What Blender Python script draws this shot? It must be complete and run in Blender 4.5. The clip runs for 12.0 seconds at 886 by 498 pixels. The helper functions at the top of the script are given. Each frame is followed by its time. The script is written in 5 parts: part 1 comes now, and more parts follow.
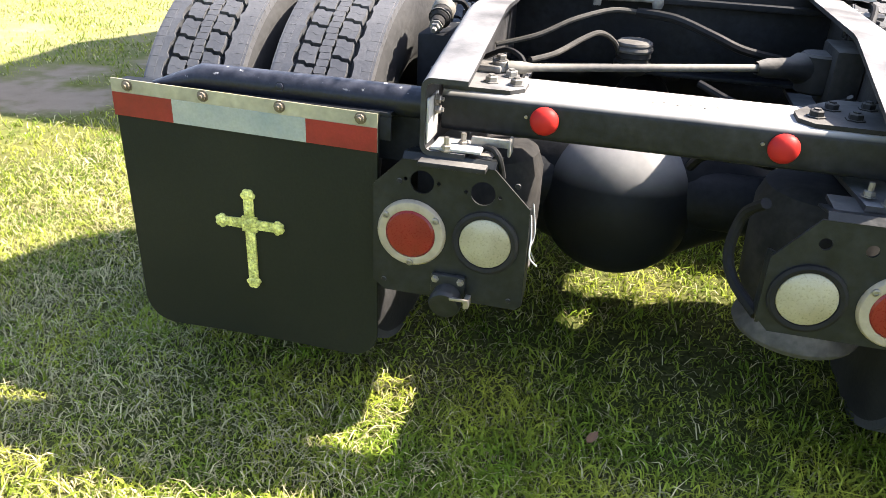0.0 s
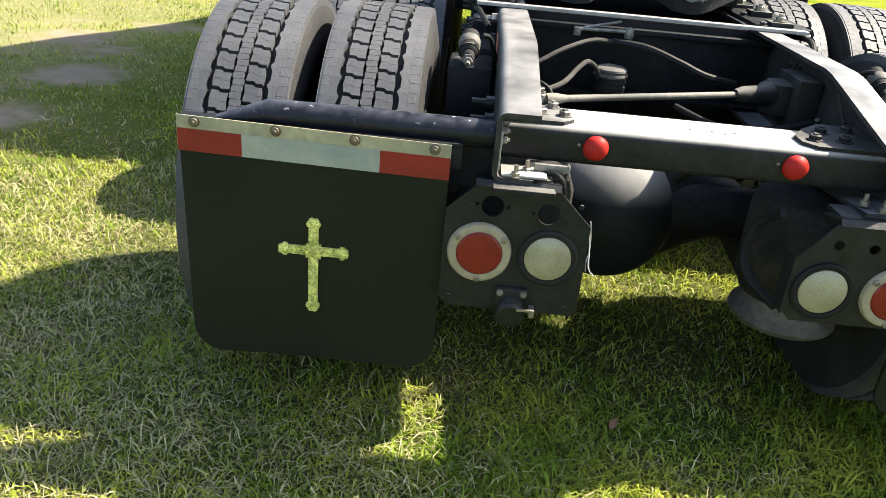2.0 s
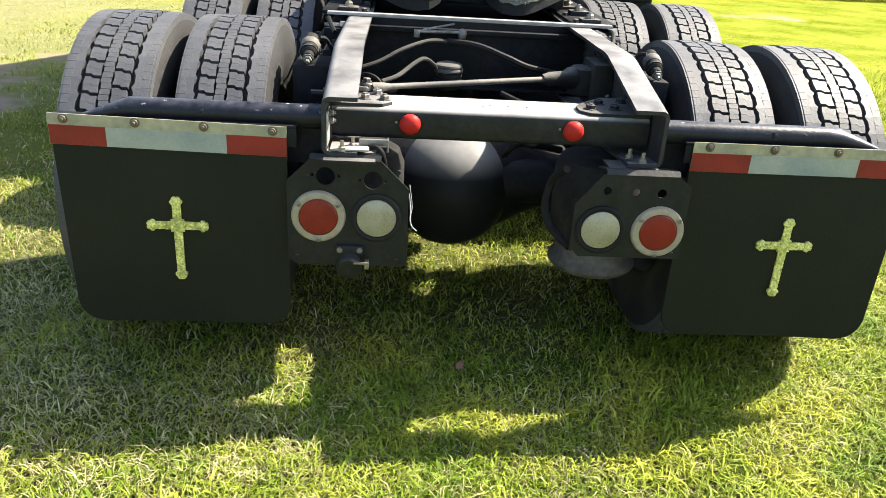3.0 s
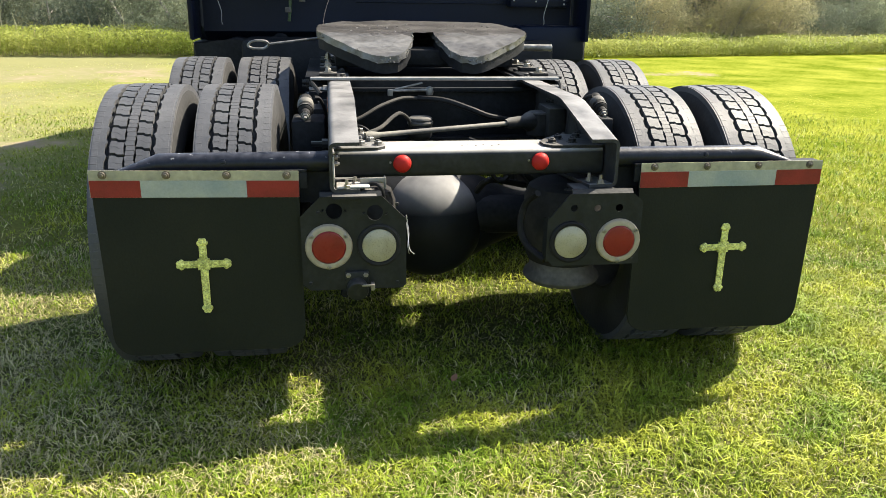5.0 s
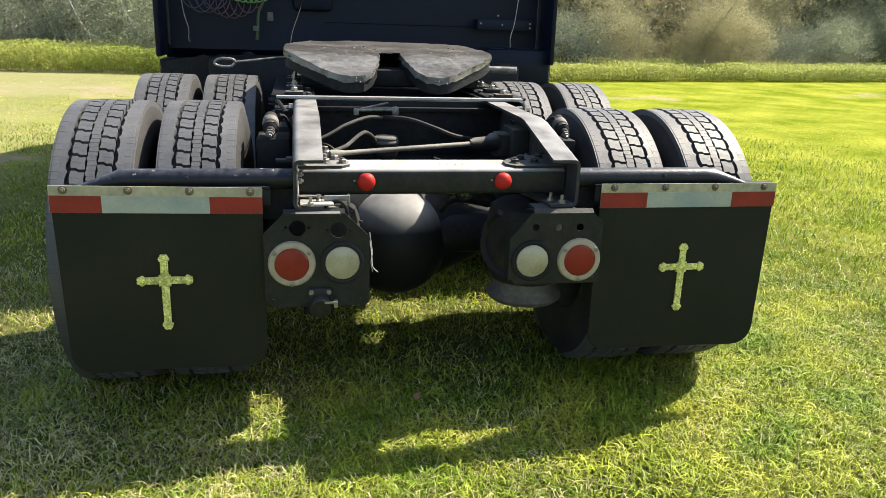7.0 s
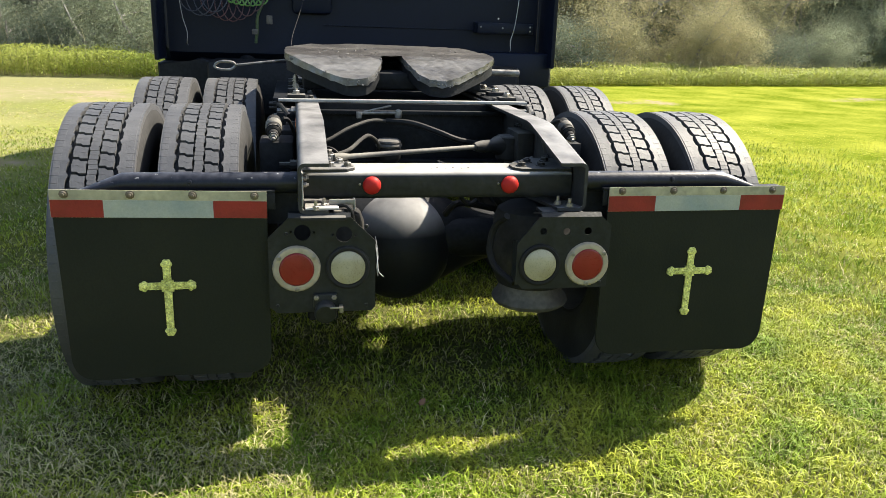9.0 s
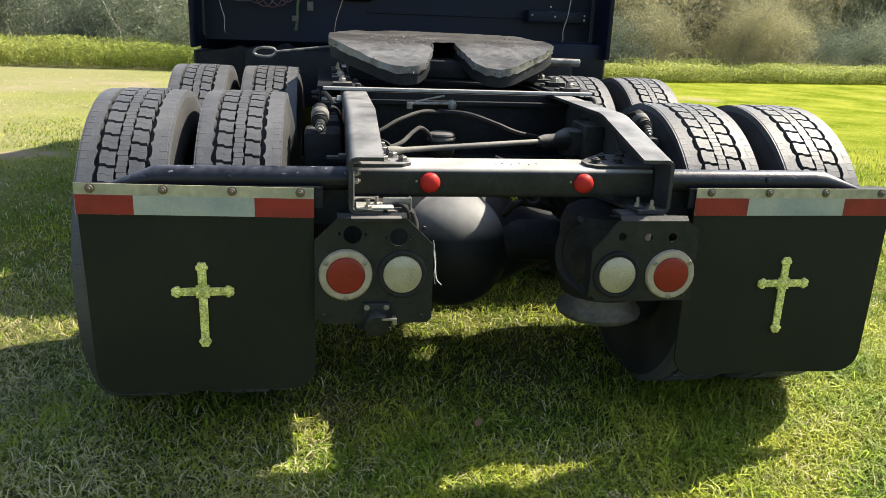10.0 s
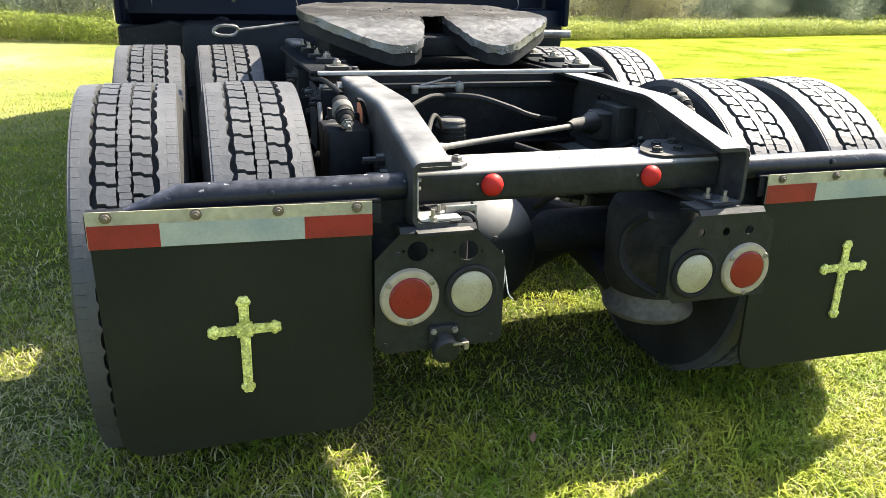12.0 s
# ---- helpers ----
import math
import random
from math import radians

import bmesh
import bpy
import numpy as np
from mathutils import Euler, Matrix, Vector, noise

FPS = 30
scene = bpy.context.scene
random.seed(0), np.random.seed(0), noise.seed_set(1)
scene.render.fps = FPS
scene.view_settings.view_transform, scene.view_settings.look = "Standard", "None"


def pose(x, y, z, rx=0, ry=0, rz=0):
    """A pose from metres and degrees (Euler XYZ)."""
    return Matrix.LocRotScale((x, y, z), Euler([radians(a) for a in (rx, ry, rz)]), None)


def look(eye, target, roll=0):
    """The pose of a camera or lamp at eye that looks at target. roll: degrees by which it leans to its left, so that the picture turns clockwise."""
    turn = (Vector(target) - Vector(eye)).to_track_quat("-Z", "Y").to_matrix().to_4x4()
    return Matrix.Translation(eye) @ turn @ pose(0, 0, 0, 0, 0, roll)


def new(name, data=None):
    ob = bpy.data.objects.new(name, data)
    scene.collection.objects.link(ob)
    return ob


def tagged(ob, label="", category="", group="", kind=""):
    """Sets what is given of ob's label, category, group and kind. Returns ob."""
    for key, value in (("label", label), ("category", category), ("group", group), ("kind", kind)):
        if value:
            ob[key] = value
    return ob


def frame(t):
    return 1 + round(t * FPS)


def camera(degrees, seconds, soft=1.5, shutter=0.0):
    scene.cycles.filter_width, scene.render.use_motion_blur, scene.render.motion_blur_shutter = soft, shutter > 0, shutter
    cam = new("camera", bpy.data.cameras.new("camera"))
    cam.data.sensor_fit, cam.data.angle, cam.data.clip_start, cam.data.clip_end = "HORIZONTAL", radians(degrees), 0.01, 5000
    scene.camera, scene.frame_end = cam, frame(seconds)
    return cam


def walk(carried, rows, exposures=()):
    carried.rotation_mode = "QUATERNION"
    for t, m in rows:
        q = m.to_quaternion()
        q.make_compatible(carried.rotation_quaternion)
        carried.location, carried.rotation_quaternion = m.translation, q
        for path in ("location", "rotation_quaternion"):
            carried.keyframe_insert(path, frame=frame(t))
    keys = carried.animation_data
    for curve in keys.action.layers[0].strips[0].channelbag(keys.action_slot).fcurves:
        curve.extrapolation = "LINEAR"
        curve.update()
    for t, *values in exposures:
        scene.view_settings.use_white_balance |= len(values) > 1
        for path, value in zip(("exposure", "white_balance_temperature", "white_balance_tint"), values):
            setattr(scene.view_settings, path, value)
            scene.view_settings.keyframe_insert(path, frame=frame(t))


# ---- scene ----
cam = camera(59.6, 12.0, 0.8)
PATH = [
    (0, (-0.061, -1.448, 1.226), (-0.475, 0.296, 0.34), 2.7),
    (0.5, (-0.255, -1.351, 1.198), (-0.757, 0.393, 0.355), 2.5),
    (1, (-0.385, -1.341, 1.21), (-0.744, 0.433, 0.358), 5.2),
    (1.5, (-0.495, -1.501, 1.265), (-0.672, 0.305, 0.424), 4.4),
    (2, (-0.502, -1.631, 1.293), (-0.525, 0.175, 0.435), 5.3),
    (2.5, (-0.404, -1.774, 1.307), (-0.3, 0.05, 0.493), 4.8),
    (3, (-0.251, -1.986, 1.311), (-0.12, -0.157, 0.512), 3.5),
    (3.2, (-0.222, -2.047, 1.313), (-0.104, -0.216, 0.517), 2.7),
    (4.8, (-0.426, -2.307, 1.29), (-0.173, -0.427, 0.655), 0.6),
    (5, (-0.425, -2.317, 1.289), (-0.149, -0.438, 0.664), 0.8),
    (5.5, (-0.437, -2.328, 1.29), (-0.135, -0.447, 0.683), 1.0),
    (6, (-0.432, -2.332, 1.29), (-0.119, -0.448, 0.697), 1.3),
    (6.5, (-0.418, -2.333, 1.288), (-0.067, -0.452, 0.708), 1.7),
    (7, (-0.411, -2.339, 1.288), (-0.054, -0.457, 0.715), 1.9),
    (9, (-0.441, -2.304, 1.278), (-0.07, -0.42, 0.716), 1.9),
    (9.5, (-0.444, -2.254, 1.27), (-0.07, -0.37, 0.713), 1.8),
    (10, (-0.493, -2.043, 1.228), (-0.194, -0.15, 0.654), 2.2),
    (10.5, (-0.565, -1.781, 1.255), (-0.346, 0.114, 0.654), 2.7),
    (11, (-0.745, -1.688, 1.257), (-0.482, 0.193, 0.632), 2.5),
    (11.5, (-0.851, -1.685, 1.262), (-0.366, 0.145, 0.617), 1.9),
    (12, (-0.869, -1.686, 1.26), (-0.293, 0.113, 0.601), 1.4),
]

EXPOSURES = [(0, 2.45, 6650, 15), (0.5, 1.78, 6700, 11), (1, 1.52, 6750, 9), (1.5, 1.68, 6800, 9), (2, 1.92, 6850, 9), (2.5, 2.1, 6750, 9), (3, 1.98, 6800, 10), (5, 1.7, 6850, 9), (7, 1.67, 6850, 9), (9.5, 1.67, 6850, 9), (10, 1.57, 6750, 9), (10.5, 2.0, 6600, 9), (11, 2.22, 6450, 9), (11.5, 2.2, 6650, 9), (12, 2.22, 6750, 9)]
walk(cam, [(t, look(eye, target, roll)) for t, eye, target, roll in PATH], EXPOSURES)

# ---- world, sun, exposure ----
SUN_WAY = Vector((0.87, 0.345, 1.0)).normalized()
world = bpy.data.worlds.new("sky")
scene.world = world
world.use_nodes = True
wn = world.node_tree.nodes
sky = wn.new("ShaderNodeTexSky")
sky.sky_type, sky.sun_disc = "NISHITA", False
sky.sun_elevation, sky.sun_rotation = math.asin(SUN_WAY.z), math.atan2(SUN_WAY.x, SUN_WAY.y)
sky.dust_density = 1.5
world.node_tree.links.new(sky.outputs[0], wn["Background"].inputs[0])
wn["Background"].inputs[1].default_value = 0.115
sun = new("sun", bpy.data.lights.new("sun", "SUN"))
sun.data.energy, sun.data.angle, sun.data.color = 5.0, radians(0.6), (1.0, 0.935, 0.81)
sun.matrix_world = look(SUN_WAY * 30, (0, 0, 0))


# ---- materials ----
def material(name, colour, rough=0.6, metal=0.0, vary=0.25, scale=6.0, fine=60.0, bump=0.15, second=None, spec=0.5, dust=0.0, dust_colour=(0.32, 0.30, 0.27), island=0.0, dust_span=(0.35, 1.0), dust_low=0.35, chips=0.0):
    """Base colour mixed with a second one by coarse noise, fine grain in roughness and relief, dust (on CAST and
    CROSSBAR sunlight too) on what faces up.
    """
    m = bpy.data.materials.new(name)
    m.use_nodes = True
    t, b = m.node_tree, m.node_tree.nodes["Principled BSDF"]
    add, link = t.nodes.new, t.links.new
    geo = add("ShaderNodeNewGeometry")
    n1, n2 = add("ShaderNodeTexNoise"), add("ShaderNodeTexNoise")
    n1.inputs["Scale"].default_value, n1.inputs["Detail"].default_value = scale, 6
    n2.inputs["Scale"].default_value, n2.inputs["Detail"].default_value = fine, 4
    tc = add("ShaderNodeTexCoord")
    for n in (n1, n2):
        link(tc.outputs["Object"], n.inputs["Vector"])
    mix = add("ShaderNodeMix")
    mix.data_type = "RGBA"
    other = second or tuple(min(1, c * (1 + vary * 2)) for c in colour)
    mix.inputs["A"].default_value = (*colour, 1)
    mix.inputs["B"].default_value = (*other, 1)
    ramp = add("ShaderNodeMapRange")
    ramp.inputs["From Min"].default_value, ramp.inputs["From Max"].default_value = 0.38, 0.68
    link(n1.outputs["Fac"], ramp.inputs["Value"])
    link(ramp.outputs[0], mix.inputs["Factor"])
    col = mix.outputs["Result"]
    if vary:
        grain = add("ShaderNodeMix")
        grain.data_type, grain.blend_type = "RGBA", "MULTIPLY"
        grain.inputs["Factor"].default_value = 1.0
        span = add("ShaderNodeMapRange")
        span.inputs["From Min"].default_value, span.inputs["From Max"].default_value = 0.3, 0.7
        span.inputs["To Min"].default_value, span.inputs["To Max"].default_value = 1 - vary, 1 + vary
        link(n2.outputs["Fac"], span.inputs["Value"])
        link(col, grain.inputs["A"])
        link(span.outputs[0], grain.inputs["B"])
        col = grain.outputs["Result"]
    if island:
        hs = add("ShaderNodeHueSaturation")
        r2 = add("ShaderNodeMapRange")
        r2.inputs["To Min"].default_value, r2.inputs["To Max"].default_value = 1 - island, 1 + island
        link(geo.outputs["Random Per Island"], r2.inputs["Value"])
        link(r2.outputs[0], hs.inputs["Value"])
        link(col, hs.inputs["Color"])
        col = hs.outputs["Color"]
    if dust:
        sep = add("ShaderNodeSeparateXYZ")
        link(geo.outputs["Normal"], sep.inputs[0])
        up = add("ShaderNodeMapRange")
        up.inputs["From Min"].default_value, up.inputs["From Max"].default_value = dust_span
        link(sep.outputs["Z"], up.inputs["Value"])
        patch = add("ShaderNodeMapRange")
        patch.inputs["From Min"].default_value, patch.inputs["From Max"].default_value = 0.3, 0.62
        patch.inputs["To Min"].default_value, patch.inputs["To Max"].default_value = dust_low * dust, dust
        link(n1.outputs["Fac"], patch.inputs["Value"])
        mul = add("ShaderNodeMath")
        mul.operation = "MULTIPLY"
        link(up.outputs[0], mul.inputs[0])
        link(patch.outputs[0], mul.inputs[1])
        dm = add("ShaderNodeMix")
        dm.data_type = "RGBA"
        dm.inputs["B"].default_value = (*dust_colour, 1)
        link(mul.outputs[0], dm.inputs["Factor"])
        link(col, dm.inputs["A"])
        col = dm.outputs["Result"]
    if chips:
        n5 = add("ShaderNodeTexNoise")
        n5.inputs["Scale"].default_value, n5.inputs["Detail"].default_value = 75, 8
        link(tc.outputs["Object"], n5.inputs["Vector"])
        worn = add("ShaderNodeMapRange")
        worn.inputs["From Min"].default_value, worn.inputs["From Max"].default_value = 0.71 - 0.06 * chips, 0.72
        link(n5.outputs["Fac"], worn.inputs["Value"])
        cm = add("ShaderNodeMix")
        cm.data_type = "RGBA"
        cm.inputs["B"].default_value = (0.34, 0.34, 0.35, 1)
        part_up = add("ShaderNodeMath")
        part_up.operation = "MULTIPLY"
        link(worn.outputs[0], part_up.inputs[0])
        if dust:
            link(up.outputs[0], part_up.inputs[1])
        else:
            part_up.inputs[1].default_value = 0.6
        link(part_up.outputs[0], cm.inputs["Factor"])
        link(col, cm.inputs["A"])
        col = cm.outputs["Result"]
    link(col, b.inputs["Base Color"])
    rr = add("ShaderNodeMapRange")
    rr.inputs["To Min"].default_value, rr.inputs["To Max"].default_value = max(0.03, rough - 0.12), min(1, rough + 0.12)
    link(n2.outputs["Fac"], rr.inputs["Value"])
    link(rr.outputs[0], b.inputs["Roughness"])
    b.inputs["Metallic"].default_value = metal
    b.inputs["Specular IOR Level"].default_value = spec
    if bump:
        bp = add("ShaderNodeBump")
        bp.inputs["Strength"].default_value, bp.inputs["Distance"].default_value = bump, 0.004
        link(n2.outputs["Fac"], bp.inputs["Height"])
        link(bp.outputs[0], b.inputs["Normal"])
    return m


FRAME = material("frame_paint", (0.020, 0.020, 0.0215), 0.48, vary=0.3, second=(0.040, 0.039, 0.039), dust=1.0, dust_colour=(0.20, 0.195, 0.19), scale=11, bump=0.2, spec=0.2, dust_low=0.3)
# copy of FRAME for the crossmember: sunlit top painted paler, sides darker
CROSSBAR = material("worn_sunlit_paint", (0.009, 0.010, 0.0115), 0.42, vary=0.3, second=(0.02, 0.02, 0.021), dust=1.0, dust_colour=(0.36, 0.345, 0.32), scale=7, bump=0.2, spec=0.2, dust_low=0.6)
CHASSIS = material("grimy_chassis", (0.008, 0.008, 0.009), 0.75, vary=0.35, second=(0.026, 0.025, 0.022), dust=0.35, scale=7, bump=0.4, spec=0.25)
TUBE = material("navy_paint", (0.005, 0.006, 0.010), 0.36, vary=0.3, second=(0.008, 0.009, 0.015), dust=0.10, dust_colour=(0.34, 0.35, 0.40), scale=38, fine=120, spec=0.25, dust_low=0.0, chips=0.6)
CABPAINT = material("cab_paint", (0.0042, 0.0066, 0.0155), 0.45, vary=0.12, second=(0.0056, 0.0086, 0.0195), scale=2, bump=0.02, spec=0.15)
RUBBER = material("flap_rubber", (0.0055, 0.0075, 0.0048), 0.6, vary=0.25, second=(0.009, 0.0105, 0.0065), scale=4, fine=150, bump=0.15, spec=0.2)
TYRE = material("tyre_rubber", (0.043, 0.044, 0.048), 0.6, vary=0.14, second=(0.074, 0.074, 0.077), scale=5, fine=140, bump=0.18, spec=0.5)
SIDEWALL = material("sidewall_rubber", (0.014, 0.014, 0.0145), 0.7, vary=0.3, second=(0.03, 0.0295, 0.029), scale=5, fine=60, bump=0.3, spec=0.25)
AIRBAG = material("air_spring_rubber", (0.013, 0.0125, 0.0125), 0.75, vary=0.3, second=(0.03, 0.028, 0.026), scale=10, spec=0.15)
PLATE = material("lamp_panel_paint", (0.0062, 0.0076, 0.0080), 0.5, vary=0.35, second=(0.013, 0.0145, 0.0145), dust=0.05, scale=14, bump=0.25, spec=0.25)
STRIP = material("bare_strip", (0.31, 0.285, 0.19), 0.45, vary=0.16, second=(0.22, 0.205, 0.145), scale=16, bump=0.1)
TAPE_W = material("silver_tape", (0.28, 0.29, 0.255), 0.35, vary=0.08, second=(0.19, 0.225, 0.225), scale=9, fine=200, bump=0.05, chips=0.15)
TAPE_R = material("red_tape", (0.205, 0.016, 0.014), 0.4, vary=0.08, second=(0.155, 0.013, 0.012), scale=14, fine=200, spec=0.3)
LENS_R = material("red_lens", (0.180, 0.013, 0.011), 0.3, vary=0.08, second=(0.135, 0.010, 0.009), scale=20, fine=300, bump=0.05, spec=0.3)
LENS_W = material("clear_lens", (0.29, 0.262, 0.18), 0.3, vary=0.08, second=(0.20, 0.172, 0.105), scale=15, fine=250, bump=0.08)
BEZEL = material("bezel", (0.27, 0.228, 0.165), 0.45, vary=0.15, second=(0.25, 0.21, 0.15), scale=25)
BRASS = material("brass", (0.62, 0.61, 0.19), 0.42, metal=0.2, vary=0.5, second=(0.30, 0.31, 0.08), scale=60, fine=190, bump=0.8)
BOLT = material("bolt_steel", (0.28, 0.26, 0.23), 0.45, metal=0.7, vary=0.3, second=(0.14, 0.12, 0.10), scale=60)
RUSTY = material("rusty_nut", (0.15, 0.125, 0.095), 0.55, metal=0.5, vary=0.35, second=(0.08, 0.062, 0.045), scale=60)
STEEL = material("worn_steel", (0.25, 0.24, 0.22), 0.5, metal=0.5, vary=0.3, second=(0.12, 0.11, 0.10), scale=20)
GREASE = material("greasy_plate", (0.030, 0.028, 0.027), 0.38, vary=0.45, second=(0.075, 0.070, 0.065), scale=6, fine=55, bump=0.9, spec=0.6)
RAMP = material("worn_ramp", (0.043, 0.042, 0.042), 0.36, vary=0.3, second=(0.108, 0.106, 0.103), scale=7, fine=42, bump=0.55, spec=0.6)
LUMP = material("old_grease", (0.075, 0.072, 0.068), 0.6, vary=0.5, second=(0.15, 0.145, 0.138), scale=25, fine=90, bump=0.8)
# pale up-facing colour holds dust and the sun's light; the base is shade-dark
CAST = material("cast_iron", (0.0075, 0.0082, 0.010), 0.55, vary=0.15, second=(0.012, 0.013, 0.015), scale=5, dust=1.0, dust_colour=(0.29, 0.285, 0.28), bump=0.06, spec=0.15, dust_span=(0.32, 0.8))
# dust-free chassis colour, darker than CHASSIS
DARK = material("dark_chassis", (0.0075, 0.0082, 0.0098), 0.6, vary=0.35, second=(0.014, 0.0148, 0.0165), scale=8, bump=0.3, spec=0.15)
HOSE = material("hose_rubber", (0.0075, 0.0075, 0.008), 0.65, second=(0.018, 0.0175, 0.017), spec=0.15)
GREY_LINE = material("grey_hose", (0.045, 0.042, 0.037), 0.75, second=(0.024, 0.023, 0.021), spec=0.2)
TAN = material("dusty_hose", (0.13, 0.12, 0.10), 0.75, second=(0.06, 0.055, 0.05))
RED_LINE = material("red_line", (0.032, 0.008, 0.010), 0.5)
BLUE_LINE = material("blue_line", (0.008, 0.012, 0.024), 0.45)
GREEN_LINE = material("green_line", (0.050, 0.12, 0.022), 0.5)
GREEN_HOSE = material("green_hose", (0.026, 0.048, 0.018), 0.6)
WHITE = material("white_plastic", (0.26, 0.26, 0.255), 0.5)
GALV = material("galvanised", (0.30, 0.29, 0.275), 0.5, vary=0.2, second=(0.20, 0.195, 0.18), scale=30)
MARKER = material("marker_lens", (0.34, 0.020, 0.016), 0.5, vary=0.06, second=(0.33, 0.016, 0.012), scale=30, spec=0.12)
PEDESTAL = material("pedestal_iron", (0.046, 0.042, 0.037), 0.75, vary=0.35, second=(0.085, 0.078, 0.068), scale=12)
ORANGE = material("orange_label", (0.75, 0.22, 0.08), 0.5, second=(0.7, 0.3, 0.18))
BARK = material("bark", (0.17, 0.16, 0.14), 0.9, vary=0.4, second=(0.27, 0.255, 0.23), scale=5, fine=30, bump=0.8)
DRYLEAF = material("dry_leaf", (0.20, 0.11, 0.06), 0.8, second=(0.12, 0.07, 0.045), scale=60, spec=0.1)


def leaf_material(name, a, b, scale=0.6, light=0.35, island=0.45, spec=0.12):
    """Thin leaves: two tints in drifts, a tint of its own for each leaf, some light through it."""
    m = material(name, a, 0.55, vary=0.15, second=b, scale=scale, fine=8, bump=0, island=island, spec=spec)
    t = m.node_tree
    bsdf = t.nodes["Principled BSDF"]
    tr = t.nodes.new("ShaderNodeBsdfTranslucent")
    mx = t.nodes.new("ShaderNodeMixShader")
    mx.inputs[0].default_value = light
    t.links.new(bsdf.inputs["Base Color"].links[0].from_socket, tr.inputs[0])
    t.links.new(bsdf.outputs[0], mx.inputs[1])
    t.links.new(tr.outputs[0], mx.inputs[2])
    t.links.new(mx.outputs[0], t.nodes["Material Output"].inputs[0])
    return m


GRASS = leaf_material("grass_blades", (0.130, 0.202, 0.016), (0.330, 0.350, 0.044), scale=3.2, island=0.38, light=0.25, spec=0.16)
TURF = leaf_material("far_grass_blades", (0.22, 0.26, 0.028), (0.36, 0.36, 0.095), scale=1.6, island=0.2, light=0.6, spec=0.05)
STRAW = leaf_material("dry_grass", (0.45, 0.40, 0.215), (0.30, 0.275, 0.13), scale=2.6, light=0.22, island=0.45, spec=0.12)
STALK = leaf_material("dry_stalks", (0.30, 0.29, 0.18), (0.44, 0.42, 0.27), scale=2, light=0.2)
WEED = leaf_material("weed_leaves", (0.21, 0.26, 0.05), (0.34, 0.36, 0.10), scale=0.5, light=0.5, island=0.25)
LEAF_G = leaf_material("willow_leaves", (0.22, 0.25, 0.165), (0.29, 0.315, 0.215), scale=0.5, island=0.2, light=0.45, spec=0.05)
LEAF_T = leaf_material("autumn_leaves", (0.37, 0.33, 0.19), (0.28, 0.28, 0.165), scale=0.5, island=0.2, light=0.45, spec=0.05)
LEAF_D = leaf_material("dark_leaves", (0.13, 0.155, 0.115), (0.185, 0.21, 0.155), scale=0.5, island=0.2, light=0.45, spec=0.05)


